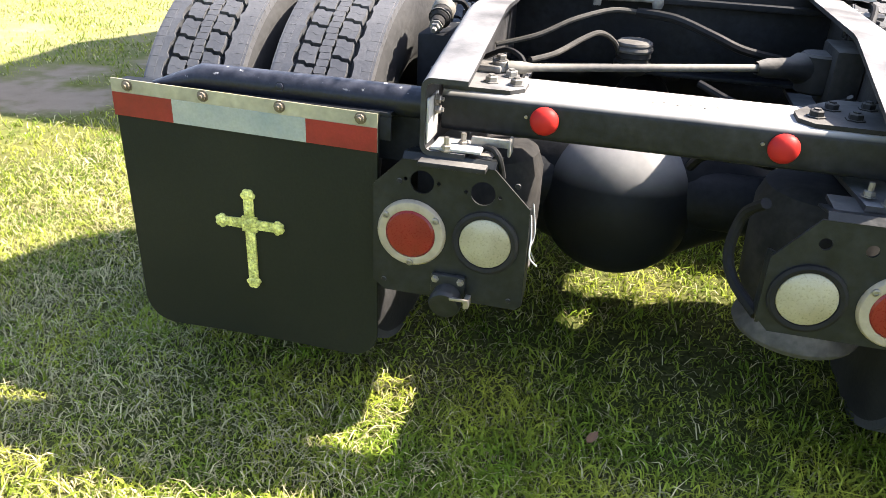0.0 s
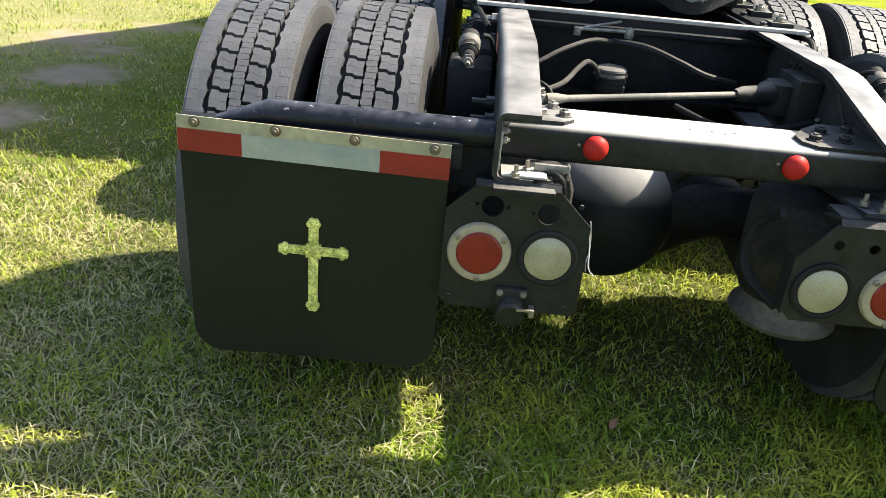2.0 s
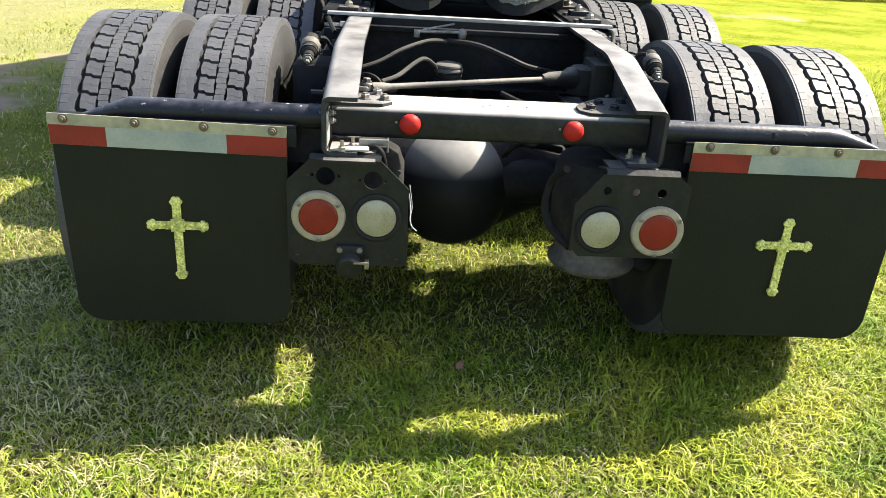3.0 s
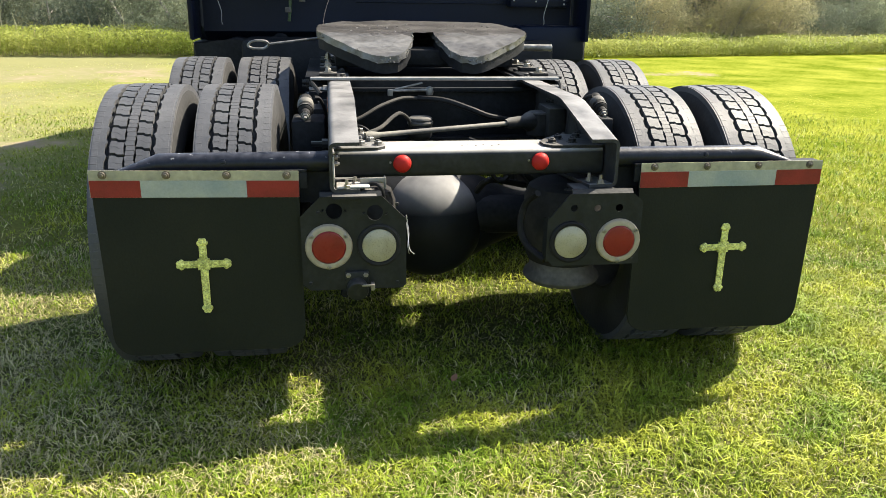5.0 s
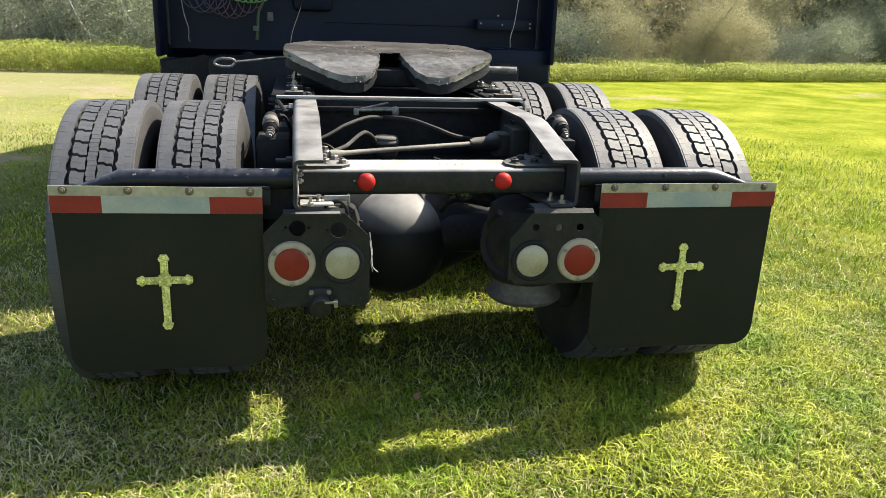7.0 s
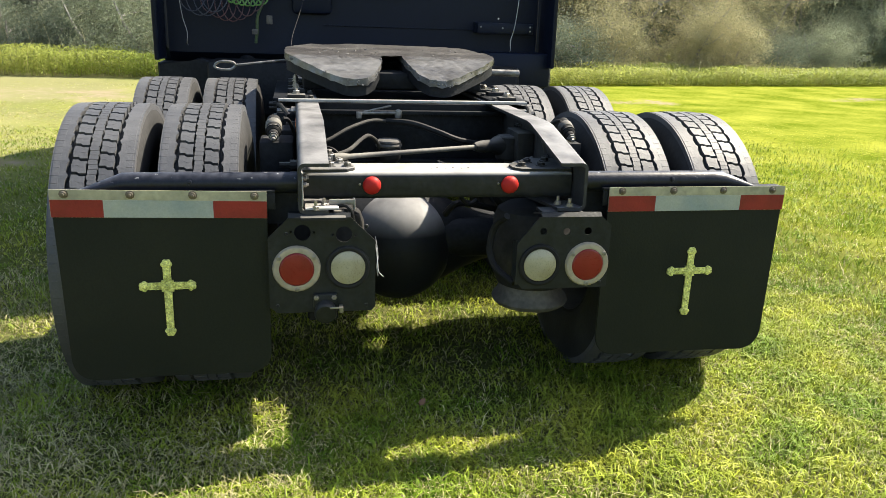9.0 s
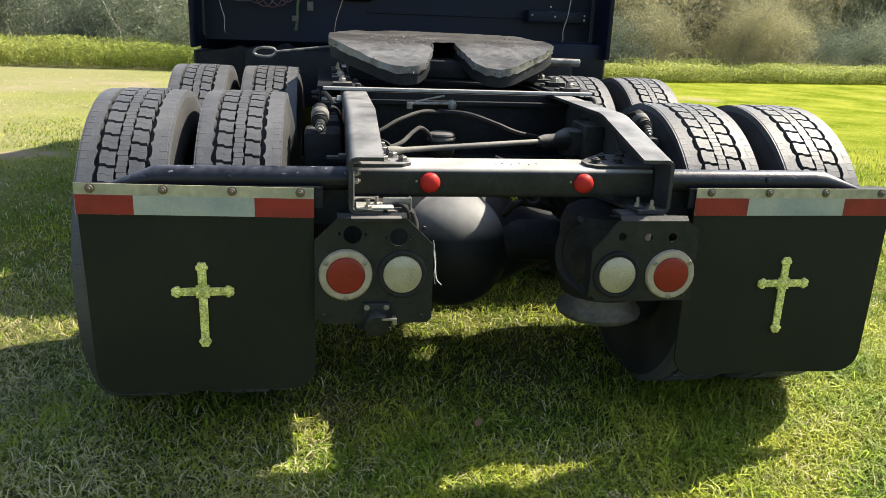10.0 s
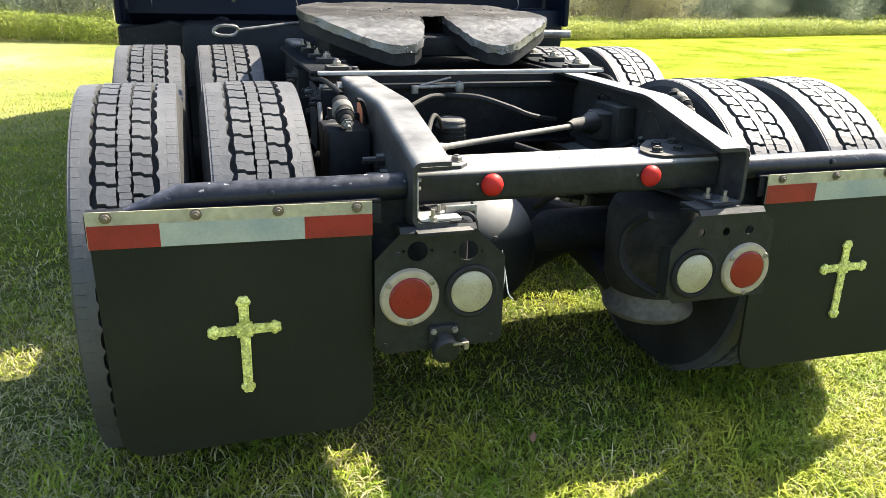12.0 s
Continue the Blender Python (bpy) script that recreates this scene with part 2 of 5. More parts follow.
def ground_material():
    """Soil and thatch under the grass; bare sandy soil where the attribute 'bare' says so; green turf far off."""
    m = material("lawn_soil", (0.052, 0.062, 0.017), 0.9, vary=0.45, second=(0.085, 0.082, 0.034), scale=1.6, fine=55, bump=0.9, spec=0.0)
    t = m.node_tree
    b = t.nodes["Principled BSDF"]
    add, link = t.nodes.new, t.links.new
    at = add("ShaderNodeAttribute")
    at.attribute_name = "bare"
    at2 = add("ShaderNodeAttribute")
    at2.attribute_name = "turf"
    n = add("ShaderNodeTexNoise")
    n.inputs["Scale"].default_value, n.inputs["Detail"].default_value = 8, 10
    tc = add("ShaderNodeTexCoord")
    link(tc.outputs["Object"], n.inputs["Vector"])
    sand = add("ShaderNodeMix")
    sand.data_type = "RGBA"
    sand.inputs["A"].default_value, sand.inputs["B"].default_value = (0.175, 0.135, 0.095, 1), (0.27, 0.22, 0.158, 1)
    link(n.outputs["Fac"], sand.inputs["Factor"])
    n3 = add("ShaderNodeTexNoise")
    n3.inputs["Scale"].default_value, n3.inputs["Detail"].default_value = 1.1, 10
    link(tc.outputs["Object"], n3.inputs["Vector"])
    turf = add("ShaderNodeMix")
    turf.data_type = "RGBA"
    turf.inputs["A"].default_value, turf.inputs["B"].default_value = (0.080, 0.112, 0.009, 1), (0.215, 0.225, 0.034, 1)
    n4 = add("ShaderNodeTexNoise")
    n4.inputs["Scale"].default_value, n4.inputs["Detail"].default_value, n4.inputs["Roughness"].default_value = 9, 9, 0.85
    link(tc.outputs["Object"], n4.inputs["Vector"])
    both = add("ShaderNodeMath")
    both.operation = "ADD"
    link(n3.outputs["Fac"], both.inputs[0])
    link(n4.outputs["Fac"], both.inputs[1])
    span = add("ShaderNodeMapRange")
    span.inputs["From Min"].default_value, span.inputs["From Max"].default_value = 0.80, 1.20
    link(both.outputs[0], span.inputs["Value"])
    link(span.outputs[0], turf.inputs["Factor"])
    at3 = add("ShaderNodeAttribute")
    at3.attribute_name = "dry"
    hay = add("ShaderNodeMix")
    hay.data_type = "RGBA"
    hay.inputs["B"].default_value = (0.170, 0.165, 0.082, 1)
    link(turf.outputs["Result"], hay.inputs["A"])
    link(at3.outputs["Fac"], hay.inputs["Factor"])
    src = b.inputs["Base Color"].links[0].from_socket
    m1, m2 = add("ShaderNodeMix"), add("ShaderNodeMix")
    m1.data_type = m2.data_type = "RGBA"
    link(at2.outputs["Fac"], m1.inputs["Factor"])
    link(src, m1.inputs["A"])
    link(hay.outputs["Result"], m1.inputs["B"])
    edge = add("ShaderNodeMath")
    edge.operation = "MULTIPLY_ADD"
    edge.inputs[1].default_value = 1.0
    sub = add("ShaderNodeMapRange")
    sub.inputs["To Min"].default_value, sub.inputs["To Max"].default_value = -0.55, 0.45
    link(n.outputs["Fac"], sub.inputs["Value"])
    link(at.outputs["Fac"], edge.inputs[0])
    link(sub.outputs[0], edge.inputs[2])
    gate = add("ShaderNodeMapRange")
    gate.inputs["From Min"].default_value, gate.inputs["From Max"].default_value = 0.25, 0.7
    link(edge.outputs[0], gate.inputs["Value"])
    link(gate.outputs[0], m2.inputs["Factor"])
    link(m1.outputs["Result"], m2.inputs["A"])
    link(sand.outputs["Result"], m2.inputs["B"])
    link(m2.outputs["Result"], b.inputs["Base Color"])
    return m


GROUND = ground_material()


# ---- mesh helpers ----
def mesh_of(bm, name, mat, smooth=35):
    me = bpy.data.meshes.new(name)
    bmesh.ops.recalc_face_normals(bm, faces=bm.faces)
    bm.to_mesh(me)
    bm.free()
    me.materials.append(mat)
    if smooth:
        me.polygons.foreach_set("use_smooth", [True] * len(me.polygons))
        me.set_sharp_from_angle(angle=radians(smooth))
    return me


def part(name, bm, mat, parent=None, label="", smooth=35):
    """Links a bmesh as one mesh object under a thing or a part."""
    ob = new(name, mesh_of(bm, name, mat, smooth))
    if parent:
        ob.parent = parent
    if label:
        ob["label"] = label
    return ob


def box(bm, x0, x1, y0, y1, z0, z1, bevel=0.0, seg=2):
    vs = bmesh.ops.create_cube(bm, size=1)["verts"]
    for v in vs:
        v.co = ((x0 + x1) / 2 + v.co.x * (x1 - x0), (y0 + y1) / 2 + v.co.y * (y1 - y0), (z0 + z1) / 2 + v.co.z * (z1 - z0))
    if bevel:
        es = list({e for v in vs for e in v.link_edges})
        bmesh.ops.bevel(bm, geom=es, offset=bevel, segments=seg, affect="EDGES", profile=0.5)
    return bm


def ring_frame(way):
    a = Vector((0, 0, 1)) if abs(way.z) < 0.9 else Vector((1, 0, 0))
    u = way.cross(a).normalized()
    return u, way.cross(u).normalized()


def lathe(bm, base, way, profile, seg=24, close=False):
    """Turns (distance along way, radius) pairs round an axis."""
    base, way = Vector(base), Vector(way).normalized()
    u, v = ring_frame(way)
    rings = []
    for d, r in profile:
        if r <= 1e-5:
            rings.append([bm.verts.new(base + way * d)])
        else:
            rings.append([bm.verts.new(base + way * d + (u * math.cos(a) + v * math.sin(a)) * r) for a in (2 * math.pi * i / seg for i in range(seg))])
    pairs = list(zip(rings, rings[1:])) + ([(rings[-1], rings[0])] if close else [])
    for p, q in pairs:
        for i in range(seg):
            j = (i + 1) % seg
            if len(p) == 1 and len(q) > 1:
                bm.faces.new((p[0], q[i], q[j]))
            elif len(q) == 1 and len(p) > 1:
                bm.faces.new((p[i], p[j], q[0]))
            elif len(p) > 1:
                bm.faces.new((p[i], p[j], q[j], q[i]))
    return bm


def rod(bm, a, b, r, seg=14, bevel=0.0):
    a, b = Vector(a), Vector(b)
    n = (b - a).length
    e = min(bevel or r * 0.12, n / 3)
    return lathe(bm, a, b - a, [(0, 0), (0, r - e), (e, r), (n - e, r), (n, r - e), (n, 0)], seg)


def hexbolt(bm, place, way, r=0.011, h=0.009, stud=0.0):
    """A hexagon head on its washer, with the stud's end when there is one."""
    end = [(h * 1.1, r * 0.55), (h + stud, r * 0.52), (h + stud, 0)] if stud else [(h * 1.1, 0)]
    return lathe(bm, place, way, [(0, 0), (0, r * 1.4), (h * 0.2, r * 1.4), (h * 0.2, r), (h * 0.95, r), (h * 1.1, r * 0.8)] + end, 6)


def smooth_path(pts, n=10):
    pts = [Vector(p) for p in pts]
    out = []
    for i in range(len(pts) - 1):
        p0, p1, p2, p3 = pts[max(0, i - 1)], pts[i], pts[i + 1], pts[min(len(pts) - 1, i + 2)]
        for k in range(n):
            t = k / n
            out.append(0.5 * (2 * p1 + (p2 - p0) * t + (2 * p0 - 5 * p1 + 4 * p2 - p3) * t * t + (3 * p1 - p0 - 3 * p2 + p3) * t ** 3))
    return out + [pts[-1]]


def tube(bm, pts, r, seg=8, n=8):
    path = smooth_path(pts, n)
    u = None
    rings = []
    for i, p in enumerate(path):
        way = (path[min(i + 1, len(path) - 1)] - path[max(i - 1, 0)]).normalized()
        if u is None:
            u, _ = ring_frame(way)
        u = (u - way * u.dot(way)).normalized()
        v = way.cross(u)
        rings.append([bm.verts.new(p + (u * math.cos(a) + v * math.sin(a)) * r) for a in (2 * math.pi * k / seg for k in range(seg))])
    for p, q in zip(rings, rings[1:]):
        for k in range(seg):
            bm.faces.new((p[k], p[(k + 1) % seg], q[(k + 1) % seg], q[k]))
    bm.faces.new(rings[0])
    bm.faces.new(rings[-1][::-1])
    return bm


def prism(bm, outline, axis, d0, d1, bevel=0.0):
    """Extrudes a flat outline along an axis; for 'y' the outline is (x, z), for 'x' (y, z), for 'z' (x, y)."""
    put = {"x": lambda p, d: (d, p[0], p[1]), "y": lambda p, d: (p[0], d, p[1]), "z": lambda p, d: (p[0], p[1], d)}[axis]
    a = [bm.verts.new(put(p, d0)) for p in outline]
    b = [bm.verts.new(put(p, d1)) for p in outline]
    faces = [bm.faces.new(a), bm.faces.new(b[::-1])]
    for i in range(len(a)):
        j = (i + 1) % len(a)
        faces.append(bm.faces.new((a[i], a[j], b[j], b[i])))
    if bevel:
        es = {e for f in faces[:2] for e in f.edges}
        bmesh.ops.bevel(bm, geom=list(es), offset=bevel, segments=1, affect="EDGES")
    return bm


def round_corner(cx, cy, r, a0, a1, n=6):
    return [(cx + r * math.cos(radians(a0 + (a1 - a0) * i / n)), cy + r * math.sin(radians(a0 + (a1 - a0) * i / n))) for i in range(n + 1)]


B = bmesh.new

# ---- ground ----
DIRT = [(-3.35, 2.2, 0.85, 0.66, 1.0), (-2.98, 3.4, 0.52, 0.85, 0.9), (-3.6, 4.3, 0.7, 1.0, 0.7), (-4.3, 10.9, 3.6, 1.9, 0.55), (5.9, 11.0, 1.5, 0.75, 0.62), (11.5, 12.2, 2.0, 0.9, 0.62), (-3.0, 4.6, 0.62, 0.62, 0.9), (-2.33, 2.2, 0.3, 0.22, 0.6), (-4.8, 3.2, 0.8, 0.7, 0.8), (-1.55, 0.75, 0.5, 0.3, 0.3)]


def bare(x, y):
    worn = max(k * max(0.0, 1 - math.hypot((x - cx) / rx, (y - cy) / ry) ** 2) for cx, cy, rx, ry, k in DIRT)
    return worn * max(0.0, 0.85 + 1.1 * noise.noise(Vector((x * 1.9, y * 1.9, 8)))) if worn else 0.0


def relief(x, y):
    return 0.012 * noise.noise(Vector((x * 1.1, y * 1.1, 0))) + 0.006 * noise.noise(Vector((x * 3.3, y * 3.3, 5)))


def build_ground():
    def steps():
        v, out = 0.0, [0.0]
        while v < 1500:
            v += 0.14 if v < 5 else 0.14 + (v - 5) * 0.07
            out.append(v)
        return [-a for a in out[:0:-1]] + out
    g = steps()
    xs, ys = g, [a + 1.0 for a in g]
    verts = [(x, y, relief(x, y) if abs(x) + abs(y) < 40 else 0.0) for y in ys for x in xs]
    w = len(xs)
    faces = [(j * w + i, j * w + i + 1, (j + 1) * w + i + 1, (j + 1) * w + i) for j in range(len(ys) - 1) for i in range(w - 1)]
    me = bpy.data.meshes.new("ground")
    me.from_pydata(verts, [], faces)
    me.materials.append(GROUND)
    me.polygons.foreach_set("use_smooth", [True] * len(me.polygons))
    a1, a2 = me.attributes.new("bare", "FLOAT", "POINT"), me.attributes.new("turf", "FLOAT", "POINT")
    a3 = me.attributes.new("dry", "FLOAT", "POINT")
    a3.data.foreach_set("value", [max(0.0, min(0.92, -0.24 * (x + 0.5) + 0.5 * noise.noise(Vector((x * 0.35, y * 0.6, 4))))) * max(0.0, min(1.0, 0.5 * y + 1.5)) for x, y, z in verts])
    a1.data.foreach_set("value", [bare(x, y) for x, y, z in verts])
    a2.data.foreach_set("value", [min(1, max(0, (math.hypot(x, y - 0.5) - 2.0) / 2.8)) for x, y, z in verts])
    tagged(new("ground", me), "mown green lawn over sandy soil with worn bare patches", "ground", kind="structure")


build_ground()


def blades(name, mat, n, x0, x1, y0, y1, h0, h1, w, lean, keep, label, seed, gain=None):
    """Thin bent blades scattered over a rectangle, in one mesh."""
    rng = np.random.default_rng(seed)
    x, y = rng.uniform(x0, x1, n), rng.uniform(y0, y1, n)
    ok = np.array([keep(a, b) > c for a, b, c in zip(x, y, rng.random(n))])
    x, y = x[ok], y[ok]
    n = len(x)
    z = np.array([relief(a, b) for a, b in zip(x, y)]) - 0.003
    g = np.ones(n) if gain is None else np.array([gain(a, b) for a, b in zip(x, y)])
    h = rng.uniform(h0, h1, n) * g * rng.uniform(0.6, 1.15, n)
    ang, face = rng.uniform(0, 2 * np.pi, n), rng.uniform(0, 2 * np.pi, n)
    bend = lean * rng.uniform(0.2, 1.0, n) * h
    ww = w * rng.uniform(0.6, 1.3, n) / 2
    base = np.stack([x, y, z], 1)
    side = np.stack([np.cos(face) * ww, np.sin(face) * ww, np.zeros(n)], 1)
    tilt = np.stack([np.cos(ang) * bend, np.sin(ang) * bend, np.zeros(n)], 1)
    up = np.stack([np.zeros(n), np.zeros(n), h], 1)
    mid = base + tilt * 0.3 + up * 0.62
    tip = base + tilt + up * np.maximum(0.15, 1 - 0.35 * lean * 0.6)
    co = np.stack([base - side, base + side, mid + side * 0.8, mid - side * 0.8, tip], 1).reshape(-1, 3)
    i = np.arange(n) * 5
    me = bpy.data.meshes.new(name)
    me.vertices.add(n * 5)
    me.vertices.foreach_set("co", co.ravel())
    loops = np.stack([i, i + 1, i + 2, i + 3, i + 3, i + 2, i + 4], 1).ravel()
    me.loops.add(n * 7)
    me.loops.foreach_set("vertex_index", loops)
    me.polygons.add(n * 2)
    starts = np.stack([np.arange(n) * 7, np.arange(n) * 7 + 4], 1).ravel()
    me.polygons.foreach_set("loop_start", starts)
    me.update(calc_edges=True)
    me.validate()
    me.materials.append(mat)
    return tagged(new(name, me), label, "grass", kind="stuff")


def lawn(x, y):
    return (1 - min(1, bare(x, y) * 1.9)) * (0.55 + 0.6 * noise.noise(Vector((x * 0.9, y * 0.9, 2))) + 0.35)


def within(x, y, box, soft=0.9):
    """1 well inside a rectangle, falling to 0 at its edge."""
    return max(0.0, min(1.0, min(x - box[0], box[1] - x, y - box[2], box[3] - y) / soft))


def reach(x, y, far, fade):
    return min(1.0, max(0.0, (far - math.hypot(x, y - 0.5)) / fade)) * (1 - within(x, y, NEAR))


def near_green(x, y):
    return green(x, y) * within(x, y, NEAR)


def near_thatch(x, y):
    return thatch(x, y) * within(x, y, NEAR) * (1 - 0.65 * parked(x, y))


def ring_green(x, y):
    return lawn(x, y) * reach(x, y, 7.8, 3.4)


def tufts(x, y):
    return (0.82 + 0.3 * max(0, min(1, (x + 1.2) / 2.2))) * 0.95 + 0.6 * noise.noise(Vector((x * 2.3, y * 2.3, 9)))


def thatch(x, y):
    return lawn(x, y) * min(1.0, 0.38 + 0.34 * max(0, min(1, (0.3 - x) / 1.0)) + 0.6 * max(0, min(1, (-0.8 - x) / 0.9)) + 0.5 * max(0, noise.noise(Vector((x * 0.7, y * 0.7, 14)))))


def parked(x, y):
    """How far a spot lies under the parked truck, where the grass is thinned to show dark soil and deepen the shade."""
    return within(x, y, (-1.3, 1.3, -0.15, 8.0), 0.6)


def green(x, y):
    return lawn(x, y) * (1 - 0.30 * max(0, min(1, (0.2 - x) / 1.3)) - 0.30 * max(0, min(1, (-0.8 - x) / 0.9))) * (1 - 0.68 * parked(x, y))


def thatch_ring(x, y):
    return 0.6 * thatch(x, y) * reach(x, y, 6.8, 3.2)


def far_field(x, y):
    return (1 - min(1, bare(x, y) * 2.6)) * min(1.0, max(0.0, (math.hypot(x, y - 0.5) - 3.5) / 3)) * min(1.0, max(0.0, ((10.0 if x > 0 else 14.0) - math.hypot(x, y - 0.5)) / 4)) * (0.75 + 0.5 * noise.noise(Vector((x * 1.3, y * 1.3, 7)))) if y < edge_of_field(x) else -1.0


def edge_of_field(x):
    return 13.4 + (0.2 * min(18, x) if x > 0 else -0.28 * max(-4, x))


NEAR, MID = (-2.7, 2.5, -1.4, 1.9), (-7.4, 7.4, -7.0, 8.5)
blades("grass", GRASS, 270000, *NEAR, 0.024, 0.056, 0.0054, 2.0, near_green, "short mown green lawn grass", 1, tufts)
blades("dry_grass", STRAW, 135000, *NEAR, 0.02, 0.050, 0.0036, 2.5, near_thatch, "dry straw-coloured clippings in the lawn", 2)
blades("grass", GRASS, 370000, *MID, 0.03, 0.062, 0.0064, 1.8, ring_green, "short mown green lawn grass", 3, tufts)
blades("dry_grass", STRAW, 200000, *MID, 0.02, 0.05, 0.0055, 2.4, thatch_ring, "dry straw-coloured clippings in the lawn", 4)
blades("far_grass", TURF, 190000, -9, 12, 3.0, 13.5, 0.010, 0.026, 0.011, 2.6, lambda x, y: far_field(x, y) * (1 if x > 0 else max(0.3, 1 + 0.35 * x)), "short sunlit yellow-green lawn grass", 5)
blades("dry_grass", STRAW, 60000, -9, -1.2, 3.0, 13.5, 0.008, 0.020, 0.010, 2.6, lambda x, y: far_field(x, y) * min(1, 0.25 - 0.2 * x), "dry straw-coloured clippings in the lawn", 6)

# ---- the truck ----
truck = tagged(new("truck"), "dark navy semi tractor truck parked on grass, seen from its rear", "truck")
RX, RTOP, RBACK = 0.435, 0.963, 0.883
AXLES, AXLE_Z, TYRE_R = (0.51, 1.73), 0.485, 0.497


def tyre_mesh():
    """A drive tyre about the x axis: carcass, two notched shoulder ribs, two rows of lugs and a split centre rib."""
    bm = B()
    R, deep = TYRE_R, 0.021
    lathe(bm, (0, 0, 0), (1, 0, 0), [(-0.100, 0.288), (-0.119, 0.315), (-0.135, 0.37), (-0.137, 0.405), (-0.128, 0.452), (-0.116, 0.477), (-0.100, R - deep), (0.100, R - deep), (0.116, 0.477), (0.128, 0.452), (0.137, 0.405), (0.135, 0.37), (0.119, 0.315), (0.100, 0.288)], 84, close=True)

    def block(pts, r0=R - deep - 0.004, r1=R, shrink=0.0, drop=0.0):
        """pts: (angle, x) round the outline."""
        def place(a, x, r):
            return bm.verts.new((x, -r * math.sin(a), r * math.cos(a)))
        ca, cx = sum(p[0] for p in pts) / len(pts), sum(p[1] for p in pts) / len(pts)
        low = [place(a, x, r0) for a, x in pts]
        high = [place(ca + (a - ca) * (1 - shrink), cx + (x - cx) * (1 - shrink), r1 - drop * abs(x)) for a, x in pts]
        bm.faces.new(high)
        for i in range(len(pts)):
            j = (i + 1) % len(pts)
            bm.faces.new((low[i], low[j], high[j], high[i]))
    carcass = len(bm.faces)
    n = 58
    p = 2 * math.pi / n
    for k in range(n):
        a = k * p
        for s in (-1, 1):
            o = a + (0.5 * p if s > 0 else 0)
            g = 0.095 * p
            step = 0.11 * p * s
            for f0, f1, w0, w1 in ((g, 0.494 * p, 0.0, 0.0025), (0.506 * p, p - g, 0.0025, 0.0)):
                block([(o + f0, s * (0.0175 + w0)), (o + f1, s * (0.0175 + w1)), (o + f1, s * 0.036), (o + f1 + step, s * 0.043), (o + f1 + step, s * (0.0580 + w1)), (o + f0 + step, s * (0.0580 + w0)), (o + f0 + step, s * 0.043), (o + f0, s * 0.036)], shrink=0.0)
            # shoulder rib, its inner edge wavy, a sipe at every other pitch
            block([(o, s * 0.0675), (o + p * 0.3, s * 0.0745), (o + p * 0.78, s * 0.0745), (o + p, s * 0.0675), (o + p, s * 0.094), (o, s * 0.094)], shrink=0.0, drop=0.03)
            for q in (0.0, 0.5):
                block([(o + (q + 0.007) * p, s * 0.0935), (o + (q + 0.493) * p, s * 0.0935), (o + (q + 0.493) * p, s * 0.113), (o + (q + 0.007) * p, s * 0.113)], shrink=0.0, drop=0.03)
        for h in range(3):
            o = a + h * p / 3
            z = (0.0016, -0.0012, 0.0)[h]
            block([(o + 0.012 * p, -0.0125 - z), (o + 0.165 * p, -0.0138 - z), (o + 0.321 * p, -0.0125 - z), (o + 0.321 * p, 0.0125 - z), (o + 0.165 * p, 0.0138 - z), (o + 0.012 * p, 0.0125 - z)])
    # fine nicks along both shoulders
    for k in range(n * 2):
        a = k * p / 2
        for s in (-1, 1):
            block([(a, s * 0.108), (a + 0.485 * p, s * 0.108), (a + 0.485 * p, s * 0.119), (a, s * 0.119)], r0=0.472, r1=R - 0.0050)
    for i, f in enumerate(bm.faces):
        f.material_index = 1 if i >= carcass else 0
    me = mesh_of(bm, "tyre", SIDEWALL, 30)
    me.materials.append(TYRE)
    return me


def rim_mesh(out):
    bm = B()
    lathe(bm, (0, 0, 0), (out, 0, 0), [(-0.108, 0.296), (-0.104, 0.285), (-0.09, 0.28), (-0.03, 0.26), (0.07, 0.265), (0.095, 0.28), (0.108, 0.296), (0.112, 0.29), (0.1, 0.27), (0.06, 0.25), (0.04, 0.16), (0.05, 0.12), (0.05, 0.0)], 40)
    return mesh_of(bm, "rim", CHASSIS)


TYRE_ME = tyre_mesh()
RIMS = {1: rim_mesh(1), -1: rim_mesh(-1)}
turn = 0
for y in AXLES:
    for s in (-1, 1):
        for x in (0.734, 1.040) if s < 0 else (0.715, 1.040):
            w = new("wheel", RIMS[s])
            w.parent, w.location = truck, (s * x, y, AXLE_Z if s < 0 else AXLE_Z - 0.010)
            w["label"] = "dusty black drive wheel with a lugged tyre"
            t = new("tyre", TYRE_ME)
            t.parent = w
            t.rotation_euler = (0.031 * turn + 0.4, 0, 0)
            turn += 1
# steering wheels under the hood, hidden by the rest
for s in (-1, 1):
    w = new("wheel", RIMS[s])
    w.parent, w.location = truck, (s * 1.02, 6.0, AXLE_Z)
    t = new("tyre", TYRE_ME)
    t.parent = w

